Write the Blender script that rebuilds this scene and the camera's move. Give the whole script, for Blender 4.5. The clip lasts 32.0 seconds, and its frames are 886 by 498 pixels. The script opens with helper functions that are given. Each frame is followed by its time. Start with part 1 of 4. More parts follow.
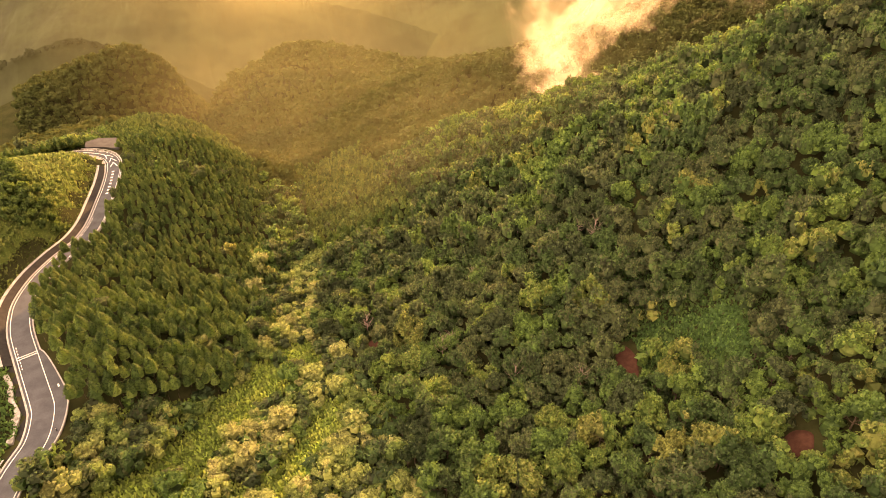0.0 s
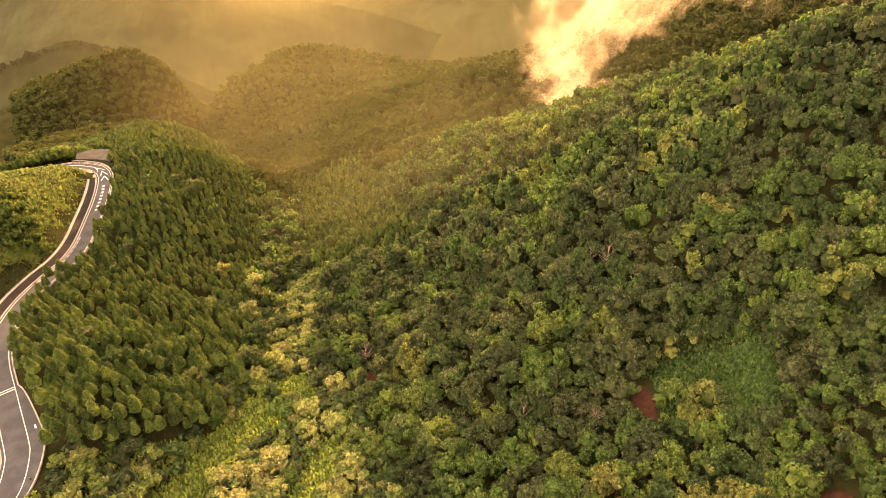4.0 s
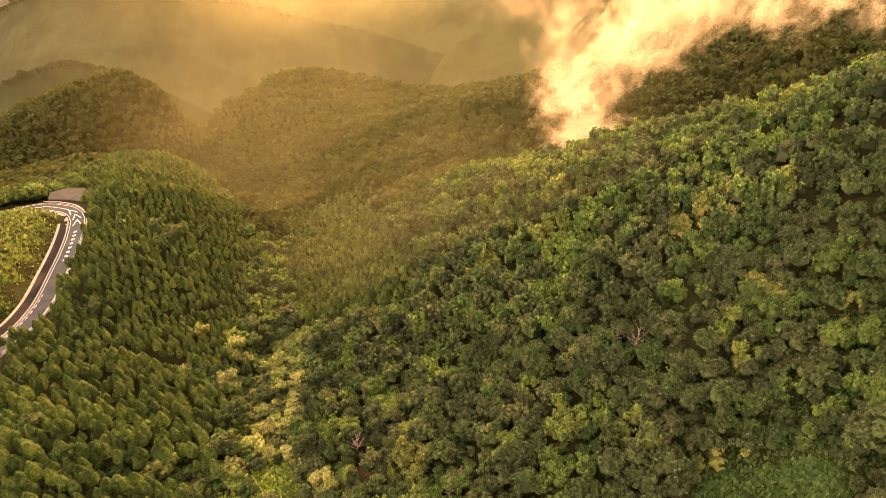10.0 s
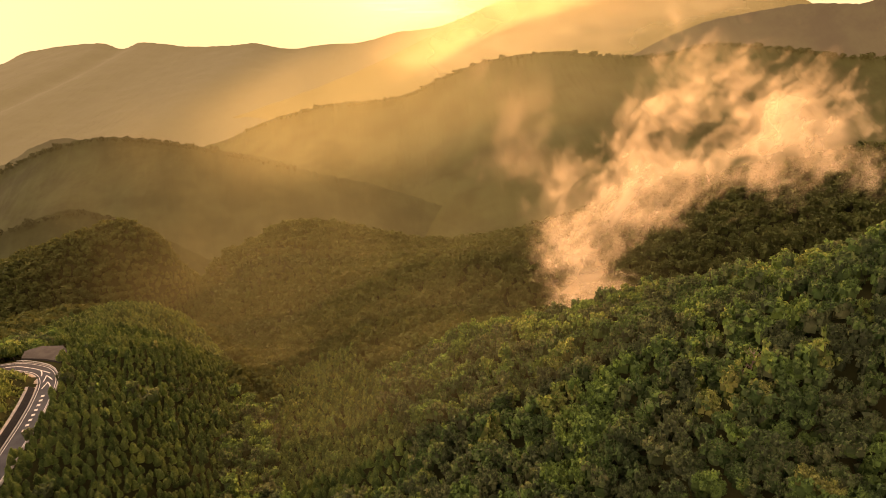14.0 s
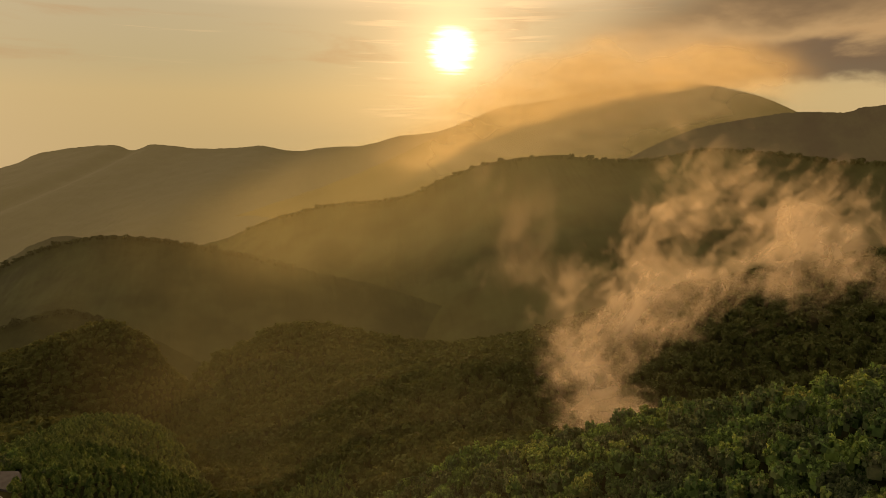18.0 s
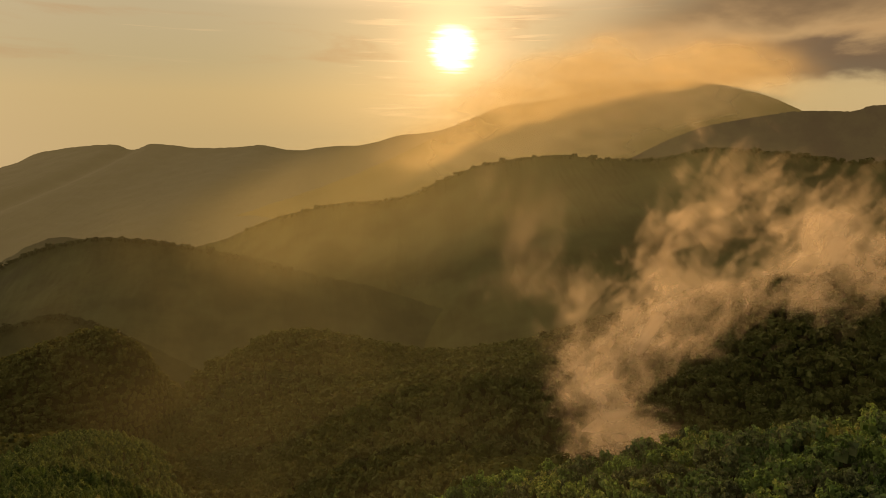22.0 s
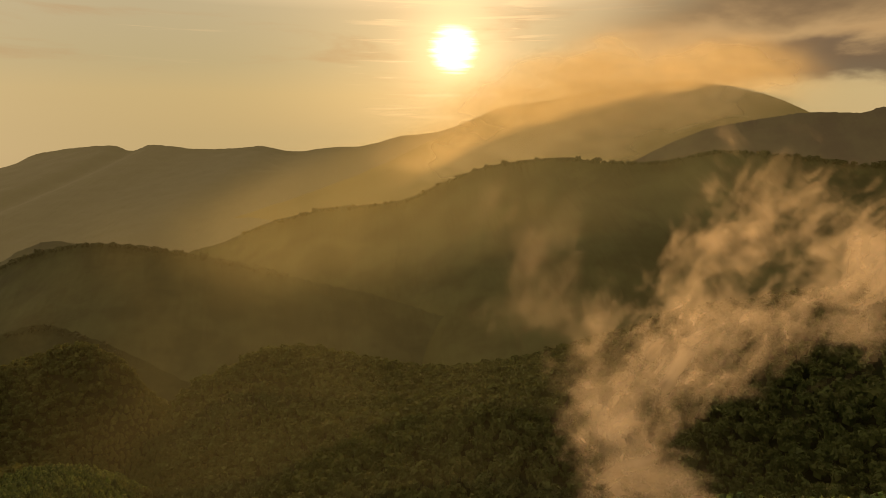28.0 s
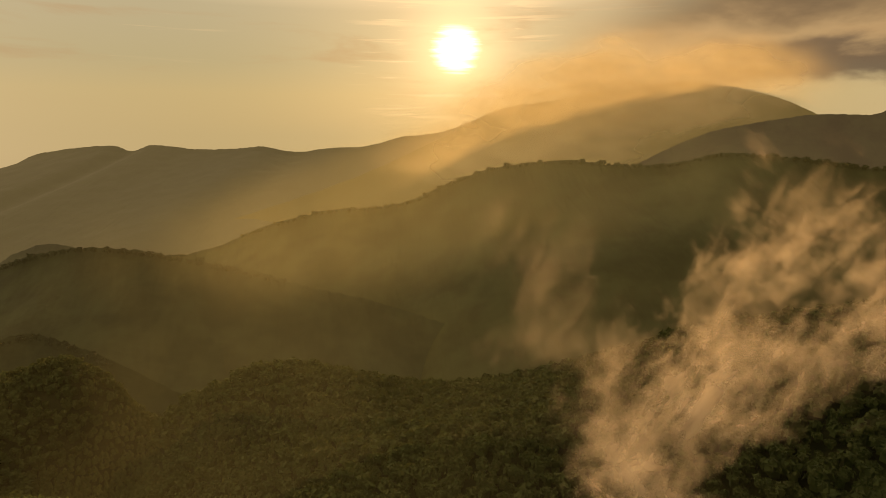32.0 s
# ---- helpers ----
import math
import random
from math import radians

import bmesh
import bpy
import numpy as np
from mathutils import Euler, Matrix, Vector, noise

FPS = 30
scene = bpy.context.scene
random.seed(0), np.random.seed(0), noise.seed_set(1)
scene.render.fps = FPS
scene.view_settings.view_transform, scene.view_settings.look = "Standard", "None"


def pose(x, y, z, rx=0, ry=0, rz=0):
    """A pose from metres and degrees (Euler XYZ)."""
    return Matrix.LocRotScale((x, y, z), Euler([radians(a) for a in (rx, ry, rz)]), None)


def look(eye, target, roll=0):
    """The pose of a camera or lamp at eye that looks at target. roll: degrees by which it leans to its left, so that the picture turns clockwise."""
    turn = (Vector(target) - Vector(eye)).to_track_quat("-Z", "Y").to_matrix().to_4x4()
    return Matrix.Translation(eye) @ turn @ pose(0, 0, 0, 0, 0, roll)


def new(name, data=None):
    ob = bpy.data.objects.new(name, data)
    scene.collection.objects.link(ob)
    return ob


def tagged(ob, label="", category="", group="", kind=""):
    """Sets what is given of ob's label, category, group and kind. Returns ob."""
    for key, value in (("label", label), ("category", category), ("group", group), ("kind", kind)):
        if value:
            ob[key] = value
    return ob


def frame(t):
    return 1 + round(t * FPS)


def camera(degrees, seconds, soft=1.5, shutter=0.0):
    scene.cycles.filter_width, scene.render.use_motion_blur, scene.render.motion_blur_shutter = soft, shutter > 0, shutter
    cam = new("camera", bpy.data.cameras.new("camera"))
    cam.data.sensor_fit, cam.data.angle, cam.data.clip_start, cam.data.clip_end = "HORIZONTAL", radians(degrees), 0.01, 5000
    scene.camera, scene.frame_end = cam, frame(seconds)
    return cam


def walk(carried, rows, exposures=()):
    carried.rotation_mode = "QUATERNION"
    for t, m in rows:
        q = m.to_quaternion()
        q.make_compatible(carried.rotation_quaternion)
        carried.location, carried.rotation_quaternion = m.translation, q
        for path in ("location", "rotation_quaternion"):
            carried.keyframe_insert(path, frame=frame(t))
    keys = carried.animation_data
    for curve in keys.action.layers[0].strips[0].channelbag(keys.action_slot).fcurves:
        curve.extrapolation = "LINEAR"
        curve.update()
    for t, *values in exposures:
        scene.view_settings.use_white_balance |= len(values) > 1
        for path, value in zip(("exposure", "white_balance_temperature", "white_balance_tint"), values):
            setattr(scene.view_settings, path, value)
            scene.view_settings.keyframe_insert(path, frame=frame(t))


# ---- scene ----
cam = camera(72.7, 32.0, soft=0.5)
PATH = [
    (0, pose(-3.95, 0.55, 132.33, 55.528, 0.739, 0.133)),
    (1, pose(-3.80, 3.86, 132.61, 55.443, 0.800, 0.255)),
    (2, pose(-3.74, 7.19, 132.84, 55.394, 0.860, 0.341)),
    (3, pose(-3.74, 10.73, 133.02, 55.368, 0.907, 0.401)),
    (3.5, pose(-3.77, 12.64, 133.10, 55.359, 0.921, 0.424)),
    (5.5, pose(-4.03, 21.56, 133.33, 55.310, 0.881, 0.510)),
    (6, pose(-4.13, 24.04, 133.37, 55.292, 0.843, 0.535)),
    (7, pose(-4.35, 29.08, 133.44, 55.271, 0.750, 0.585)),
    (8, pose(-4.61, 34.08, 133.50, 55.299, 0.652, 0.636)),
    (9, pose(-4.89, 38.81, 133.56, 55.410, 0.573, 0.683)),
    (9.5, pose(-5.04, 41.01, 133.58, 55.664, 0.548, 0.703)),
    (10, pose(-5.19, 43.08, 133.61, 56.697, 0.532, 0.717)),
    (10.5, pose(-5.34, 45.03, 133.64, 58.374, 0.519, 0.714)),
    (11, pose(-5.49, 46.89, 133.67, 60.067, 0.500, 0.692)),
    (11.5, pose(-5.65, 48.70, 133.70, 61.739, 0.470, 0.658)),
    (12, pose(-5.80, 50.48, 133.73, 63.445, 0.424, 0.629)),
    (13, pose(-6.11, 54.10, 133.82, 66.935, 0.288, 0.621)),
    (14, pose(-6.40, 57.95, 133.93, 70.246, 0.153, 0.627)),
    (14.5, pose(-6.53, 59.97, 133.99, 72.010, 0.112, 0.623)),
    (16.5, pose(-7.01, 68.57, 134.34, 77.951, -0.026, 0.627)),
    (17, pose(-7.10, 70.84, 134.45, 78.905, -0.080, 0.618)),
    (17.5, pose(-7.19, 73.15, 134.57, 79.396, -0.123, 0.611)),
    (18, pose(-7.26, 75.50, 134.70, 79.454, -0.142, 0.618)),
    (19, pose(-7.39, 80.28, 135.00, 79.451, -0.135, 0.652)),
    (20, pose(-7.49, 85.15, 135.35, 79.419, -0.118, 0.680)),
    (21, pose(-7.55, 90.08, 135.76, 79.381, -0.101, 0.696)),
    (22, pose(-7.58, 95.03, 136.21, 79.355, -0.088, 0.705)),
    (23, pose(-7.59, 99.98, 136.72, 79.341, -0.076, 0.709)),
    (24, pose(-7.57, 104.96, 137.28, 79.338, -0.068, 0.715)),
    (25, pose(-7.52, 110.00, 137.91, 79.343, -0.063, 0.724)),
    (25.5, pose(-7.49, 112.55, 138.25, 79.348, -0.062, 0.731)),
    (27.5, pose(-7.31, 123.13, 139.76, 79.373, -0.069, 0.773)),
    (28, pose(-7.25, 125.88, 140.18, 79.380, -0.073, 0.787)),
    (29, pose(-7.12, 131.56, 141.07, 79.391, -0.086, 0.822)),
    (30, pose(-6.97, 137.49, 142.03, 79.397, -0.105, 0.863)),
    (31, pose(-6.81, 143.72, 143.07, 79.396, -0.129, 0.913)),
    (32, pose(-6.64, 150.28, 144.19, 79.386, -0.160, 0.971)),
]
EXPOSURES = [(0.0, 2.16, 9300, 42), (9.0, 2.14, 9300, 42), (11.0, 1.9, 9200, 44), (12.5, 1.58, 9200, 44), (14.5, 0.72, 9200, 44), (16.8, -0.22, 9000, 28), (19.0, -0.42, 9000, 28), (27.0, -0.40, 8900, 26), (32.0, -0.40, 8700, 24)]
walk(cam, PATH, EXPOSURES)
scene.cycles.transparent_max_bounces = 48

# ---- sky and sun ----
SUN_AZ, SUN_EL = radians(0.2), radians(7.7)
SUN_DIR = Vector((math.sin(SUN_AZ) * math.cos(SUN_EL), math.cos(SUN_AZ) * math.cos(SUN_EL), math.sin(SUN_EL)))


class Net:
    """A small writer of node trees."""

    def __init__(self, tree):
        self.t = tree
        tree.nodes.clear()

    def n(self, kind, **kw):
        node = self.t.nodes.new(kind)
        for k, v in kw.items():
            if k == "op":
                node.operation = v
            elif k == "blend":
                node.data_type, node.blend_type = "RGBA", v
            elif k == "dims":
                node.noise_dimensions = v
            else:
                self.put(node.inputs[k.replace("_", " ")] if not k.startswith("i") or not k[1:].isdigit() else node.inputs[int(k[1:])], v)
        return node

    def put(self, socket, v):
        if isinstance(v, bpy.types.NodeSocket):
            self.t.links.new(v, socket)
        else:
            socket.default_value = v

    def math(self, op, a, b=0.0, c=0.0):
        return self.n("ShaderNodeMath", op=op, i0=a, i1=b, i2=c).outputs[0]

    def vmath(self, op, a, b=(0, 0, 0)):
        return self.n("ShaderNodeVectorMath", op=op, i0=a, i1=b)

    def mix(self, f, a, b, blend="MIX"):
        m = self.n("ShaderNodeMix", blend=blend)
        self.put(m.inputs[0], f), self.put(m.inputs[6], a), self.put(m.inputs[7], b)
        return m.outputs[2]

    def ramp(self, f, stops):
        r = self.t.nodes.new("ShaderNodeValToRGB")
        e = r.color_ramp.elements
        while len(e) < len(stops):
            e.new(0.5)
        for k, (p, c) in zip(e, stops):
            k.position, k.color = p, (*c, 1) if len(c) == 3 else c
        self.put(r.inputs[0], f)
        return r.outputs[0]

    def noise(self, v, scale, detail=4.0, rough=0.55, warp=0.0):
        return self.n("ShaderNodeTexNoise", Vector=v, Scale=scale, Detail=detail, Roughness=rough, Distortion=warp).outputs[0]

    def span(self, v, a, b, c=0.0, d=1.0, smooth=True):
        m = self.t.nodes.new("ShaderNodeMapRange")
        m.interpolation_type = "SMOOTHSTEP" if smooth else "LINEAR"
        for k, x in enumerate((v, a, b, c, d)):
            self.put(m.inputs[k], x)
        return m.outputs[0]

    def scaled(self, v, s):
        return self.vmath("MULTIPLY", v, s).outputs[0]


def build_world():
    world = bpy.data.worlds.new("sunset_sky")
    scene.world = world
    world.use_nodes = True
    g = Net(world.node_tree)
    sky = g.t.nodes.new("ShaderNodeTexSky")
    sky.sky_type, sky.sun_disc = "NISHITA", False
    sky.sun_elevation, sky.sun_rotation = SUN_EL, SUN_AZ
    sky.air_density, sky.dust_density = 1.2, 3.0
    way = g.n("ShaderNodeTexCoord").outputs["Generated"]
    parts = g.n("ShaderNodeSeparateXYZ", Vector=way)
    up, side, ahead = parts.outputs[2], parts.outputs[0], parts.outputs[1]
    toward = g.vmath("DOT_PRODUCT", way, tuple(SUN_DIR)).outputs["Value"]
    # Thick evening haze low over the horizon, warmer and brighter towards the sun.
    # Overhead and behind, out of view, it is raised to fill the woods with light.
    band = g.ramp(g.span(up, -0.15, 0.5, smooth=False), [(0.0, (0.49, 0.41, 0.22)), (0.2, (0.61, 0.55, 0.30)), (0.33, (0.62, 0.575, 0.315)),
                                                         (0.40, (0.54, 0.545, 0.34)), (0.52, (0.55, 0.57, 0.40)), (1.0, (3.2, 2.85, 2.2))])
    near = g.span(toward, 0.2, 1.0)
    haze = g.mix(near, g.mix(0.6, band, (1.25, 1.1, 0.84, 1)), band)
    glow = g.math("POWER", g.math("MAXIMUM", toward, 0.0), 45.0)
    core = g.math("POWER", g.math("MAXIMUM", toward, 0.0), 420.0)
    haze = g.mix(g.math("MULTIPLY", glow, 0.26), haze, (1.0, 0.78, 0.38, 1), "ADD")
    haze = g.mix(g.math("MULTIPLY", core, 0.75), haze, (1.0, 0.80, 0.48, 1), "ADD")
    # Streaks of cloud: long thin veils ahead, banks in layers high on the far side.
    flat = g.n("ShaderNodeCombineXYZ", X=side, Y=ahead, Z=g.math("MULTIPLY", up, 7.0)).outputs[0]
    puff = g.noise(flat, 3.2, 6.0, 0.6, 0.4)
    streak = g.math("MULTIPLY", g.span(puff, 0.52, 0.72), g.span(up, 0.03, 0.13))
    haze = g.mix(g.math("MULTIPLY", streak, 0.4), haze, (0.58, 0.38, 0.20, 1))
    fine = g.n("ShaderNodeCombineXYZ", X=side, Y=ahead, Z=g.math("MULTIPLY", up, 26.0)).outputs[0]
    pale = g.math("MULTIPLY", g.span(g.noise(fine, 3.6, 5.0, 0.6, 0.5), 0.60, 0.74), g.span(up, 0.09, 0.13))
    haze = g.mix(g.math("MULTIPLY", pale, 0.35), haze, (1.0, 0.84, 0.52, 1))
    thread = g.n("ShaderNodeCombineXYZ", X=side, Y=ahead, Z=g.math("MULTIPLY", up, 22.0)).outputs[0]
    thread = g.noise(thread, 6.0, 5.0, 0.6, 0.5)
    haze = g.mix(g.math("MULTIPLY", g.math("MULTIPLY", g.span(thread, 0.54, 0.66), g.span(toward, 0.982, 0.9985)), 0.45), haze, (1.5, 1.2, 0.72, 1))
    soft = g.n("ShaderNodeCombineXYZ", X=side, Y=ahead, Z=g.math("MULTIPLY", up, 3.0)).outputs[0]
    torn = g.math("MULTIPLY", g.math("SUBTRACT", g.noise(soft, 4.5, 6.0, 0.55, 0.3), 0.5), 0.13)
    tall = g.math("ADD", up, torn)
    warm = g.math("MULTIPLY", g.span(g.math("ADD", side, torn), 0.12, 0.34), g.math("MULTIPLY", g.span(tall, 0.075, 0.12), g.span(tall, 0.24, 0.16)))
    haze = g.mix(g.math("MULTIPLY", warm, 0.8), haze, (0.60, 0.43, 0.22, 1))
    bank = g.math("MULTIPLY", g.math("MULTIPLY", g.span(tall, 0.070, 0.092), g.span(tall, 0.142, 0.112)), g.span(g.math("ADD", side, torn), 0.30, 0.46))
    haze = g.mix(g.math("MULTIPLY", bank, 0.85), haze, (0.125, 0.105, 0.085, 1))
    roof = g.math("MULTIPLY", g.span(tall, 0.130, 0.190), g.span(g.math("ADD", side, torn), 0.22, 0.44))
    haze = g.mix(g.math("MULTIPLY", roof, 0.85), haze, (0.155, 0.115, 0.072, 1))
    ragged = g.math("ADD", toward, g.math("MULTIPLY", g.math("SUBTRACT", thread, 0.5), 0.0016))
    disc = g.math("POWER", g.span(ragged, math.cos(radians(2.55)), math.cos(radians(0.5))), 1.5)
    haze = g.mix(disc, haze, (3.4, 3.1, 2.5, 1))
    low = g.n("ShaderNodeBackground", Color=haze, Strength=1.0)
    blue = g.n("ShaderNodeBackground", Color=sky.outputs[0], Strength=0.08)
    cover = g.span(up, 0.75, 0.12, 0.45, 0.96)
    both = g.n("ShaderNodeMixShader", Fac=cover, i1=blue.outputs[0], i2=low.outputs[0])
    g.n("ShaderNodeOutputWorld", Surface=both.outputs[0])


build_world()
sun = new("sun", bpy.data.lights.new("sun", "SUN"))
sun.data.energy, sun.data.angle, sun.data.color = 5.0, radians(1.2), (1.0, 0.64, 0.28)
sun.matrix_world = look((0, 0, 0), -SUN_DIR)


# ---- materials ----
def material(name):
    m = bpy.data.materials.new(name)
    m.use_nodes = True
    return m, Net(m.node_tree)


def finish(g, shader):
    g.n("ShaderNodeOutputMaterial", Surface=shader)


def leaf_material(name, darks, lights, cell=0.13, through_light=0.4):
    """Foliage: hue by tree, leaf and stand, with light coming through the leaves."""
    m, g = material(name)
    geo = g.n("ShaderNodeNewGeometry")
    pos = geo.outputs["Position"]
    flat = g.scaled(pos, (1, 1, 0.35))
    v = g.t.nodes.new("ShaderNodeTexVoronoi")
    g.put(v.inputs["Vector"], flat), g.put(v.inputs["Scale"], cell)
    tree = g.n("ShaderNodeSeparateColor", Color=v.outputs["Color"]).outputs[0]
    isle = geo.outputs["Random Per Island"]
    stand = g.noise(pos, 0.012, 3.0)
    f = g.math("ADD", g.math("MULTIPLY", tree, 0.84), g.math("MULTIPLY", isle, 0.16))
    f = g.math("ADD", f, g.math("MULTIPLY", g.math("SUBTRACT", stand, 0.5), 0.9))
    n = len(darks)
    leafy = g.math("FRACT", g.math("MULTIPLY", isle, 37.7))
    leafy = g.ramp(g.math("ADD", g.math("MULTIPLY", leafy, 0.6), g.math("MULTIPLY", g.noise(pos, 0.9, 3.0, 0.6), 0.5)), [(0.15, (0.42, 0.44, 0.44)), (0.55, (0.93, 0.93, 0.93)), (0.9, (1.8, 1.72, 1.5))])
    col = g.mix(1.0, g.ramp(f, [(k / (n - 1), c) for k, c in enumerate(darks)]), leafy, "MULTIPLY")
    top = g.mix(1.0, g.ramp(f, [(k / (n - 1), c) for k, c in enumerate(lights)]), leafy, "MULTIPLY")
    body = g.n("ShaderNodeBsdfPrincipled", Base_Color=col, Roughness=0.75)
    body.inputs["Specular IOR Level"].default_value = 0.08
    thin = g.n("ShaderNodeBsdfTranslucent", Color=top)
    finish(g, g.n("ShaderNodeMixShader", Fac=through_light, i1=body.outputs[0], i2=thin.outputs[0]).outputs[0])
    return m


LEAF = leaf_material("broadleaf_foliage", [(0.029, 0.053, 0.026), (0.060, 0.082, 0.047), (0.044, 0.092, 0.035), (0.080, 0.100, 0.058), (0.064, 0.124, 0.045), (0.094, 0.164, 0.050), (0.17, 0.190, 0.072)],
                     [(0.055, 0.110, 0.034), (0.11, 0.145, 0.066), (0.085, 0.185, 0.05), (0.16, 0.175, 0.085), (0.125, 0.235, 0.065), (0.19, 0.31, 0.075), (0.30, 0.33, 0.11)])
NEEDLE = leaf_material("conifer_foliage", [(0.035, 0.066, 0.026), (0.057, 0.096, 0.034), (0.078, 0.124, 0.043), (0.108, 0.148, 0.050)],
                       [(0.075, 0.145, 0.034), (0.12, 0.20, 0.046), (0.165, 0.25, 0.056), (0.215, 0.28, 0.066)], cell=0.33, through_light=0.4)
YELLOW = leaf_material("yellowing_foliage", [(0.09, 0.15, 0.05), (0.17, 0.22, 0.075), (0.23, 0.26, 0.10), (0.25, 0.255, 0.12)],
                       [(0.19, 0.30, 0.11), (0.30, 0.40, 0.17), (0.34, 0.41, 0.20), (0.36, 0.38, 0.21)], cell=0.2, through_light=0.42)
GRASS = leaf_material("bamboo_grass_blades", [(0.085, 0.125, 0.04), (0.105, 0.148, 0.046), (0.13, 0.165, 0.052), (0.15, 0.17, 0.06)],
                      [(0.12, 0.185, 0.06), (0.14, 0.205, 0.07), (0.16, 0.215, 0.078), (0.18, 0.215, 0.085)], cell=0.4, through_light=0.35)
LIME = leaf_material("lime_bamboo_grass_blades", [(0.14, 0.21, 0.06), (0.19, 0.26, 0.075), (0.24, 0.29, 0.09)],
                     [(0.24, 0.40, 0.09), (0.32, 0.47, 0.11), (0.38, 0.48, 0.13)], cell=0.4, through_light=0.4)
DARKGRASS = leaf_material("green_bamboo_grass_blades", [(0.048, 0.110, 0.040), (0.064, 0.135, 0.048), (0.085, 0.155, 0.055)],
                          [(0.09, 0.19, 0.055), (0.12, 0.235, 0.065), (0.15, 0.26, 0.075)], cell=0.4)


def far_leaf_material():
    """Woods some hundred metres off: low-contrast olive, haze put into the colour, with some light through the leaves.
    """
    m, g = material("far_foliage")
    geo = g.n("ShaderNodeNewGeometry")
    f = g.math("ADD", g.math("MULTIPLY", g.noise(geo.outputs["Position"], 0.05, 3.0), 0.8), g.math("MULTIPLY", geo.outputs["Random Per Island"], 0.3))
    col = g.ramp(f, [(0.2, (0.034, 0.052, 0.017)), (0.55, (0.055, 0.076, 0.024)), (0.9, (0.086, 0.094, 0.032))])
    body = g.n("ShaderNodeBsdfPrincipled", Base_Color=col, Roughness=0.85)
    body.inputs["Specular IOR Level"].default_value = 0.08
    thin = g.n("ShaderNodeBsdfTranslucent", Color=g.mix(0.3, col, (0.12, 0.11, 0.03, 1)))
    finish(g, g.n("ShaderNodeMixShader", Fac=0.3, i1=body.outputs[0], i2=thin.outputs[0]).outputs[0])
    return m


FAR_LEAF = far_leaf_material()


def plain_material(name, a, b, scale, rough=0.9, fine=None, metal=0.0, bump=0.0, gloss=0.15):
    m, g = material(name)
    pos = g.n("ShaderNodeNewGeometry").outputs["Position"]
    f = g.noise(pos, scale, 5.0)
    col = g.mix(g.span(f, 0.3, 0.7), (*a, 1), (*b, 1))
    f2 = g.noise(pos, fine or scale * 9, 3.0, 0.6)
    col = g.mix(0.5, col, g.ramp(f2, [(0.3, (0.55, 0.55, 0.55)), (0.7, (1.0, 1.0, 1.0))]), "MULTIPLY")
    s = g.n("ShaderNodeBsdfPrincipled", Base_Color=col, Roughness=rough, Metallic=metal)
    s.inputs["Specular IOR Level"].default_value = gloss
    if bump:
        g.put(s.inputs["Normal"], g.n("ShaderNodeBump", Strength=bump, Height=f2).outputs[0])
    finish(g, s.outputs[0])
    return m


SOIL = plain_material("forest_floor_undergrowth", (0.026, 0.031, 0.013), (0.042, 0.044, 0.019), 0.08, bump=0.5, gloss=0.0)
RED_SOIL = plain_material("bare_red_soil", (0.055, 0.024, 0.016), (0.085, 0.038, 0.026), 0.9, bump=0.6)
TURF = plain_material("olive_bamboo_grass_mat", (0.082, 0.13, 0.036), (0.13, 0.178, 0.05), 0.35, fine=1.6, bump=1.0, gloss=0.0)
GREEN_TURF = plain_material("green_bamboo_grass_mat", (0.034, 0.078, 0.028), (0.058, 0.115, 0.040), 0.35, fine=1.6, bump=1.0, gloss=0.0)
OLD_ASPHALT = plain_material("worn_dull_asphalt", (0.034, 0.037, 0.038), (0.056, 0.058, 0.058), 0.3, 0.85, fine=3.0, bump=0.2)
ASPHALT = plain_material("grey_asphalt", (0.046, 0.052, 0.060), (0.070, 0.078, 0.088), 0.25, 0.8, fine=3.0, bump=0.15)
PAINT = plain_material("white_road_paint", (0.62, 0.61, 0.58), (0.78, 0.77, 0.74), 1.5, 0.7)
CONCRETE = plain_material("pale_concrete", (0.26, 0.255, 0.25), (0.42, 0.41, 0.39), 0.8, 0.9, bump=0.3)
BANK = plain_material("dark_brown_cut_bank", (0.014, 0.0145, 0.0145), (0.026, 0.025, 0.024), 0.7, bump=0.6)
SAND = plain_material("pale_sandy_gravel", (0.30, 0.24, 0.18), (0.42, 0.35, 0.27), 0.9, bump=0.4)
BLACK = plain_material("black_plastic", (0.012, 0.012, 0.012), (0.02, 0.02, 0.02), 3.0, 0.5)
STEEL = plain_material("galvanised_steel", (0.45, 0.45, 0.45), (0.6, 0.6, 0.6), 2.0, 0.45, metal=0.7)
BARK = plain_material("grey_brown_bark", (0.07, 0.05, 0.035), (0.14, 0.105, 0.08), 2.5, bump=0.6)
DEADWOOD = plain_material("pale_dead_wood", (0.22, 0.16, 0.13), (0.34, 0.27, 0.24), 2.0)


def far_glow_material(name, glow, strength, base=(0.022, 0.028, 0.012)):
    """A far range through kilometres of evening air: dark woods, the lit haze painted on as a dim plain emission."""
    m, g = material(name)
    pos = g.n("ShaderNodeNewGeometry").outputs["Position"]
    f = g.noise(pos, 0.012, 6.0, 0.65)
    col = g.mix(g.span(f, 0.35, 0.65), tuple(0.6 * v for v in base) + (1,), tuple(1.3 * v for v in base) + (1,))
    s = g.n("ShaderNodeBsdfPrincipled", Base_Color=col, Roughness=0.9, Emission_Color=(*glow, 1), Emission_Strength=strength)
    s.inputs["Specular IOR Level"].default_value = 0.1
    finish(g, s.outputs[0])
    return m


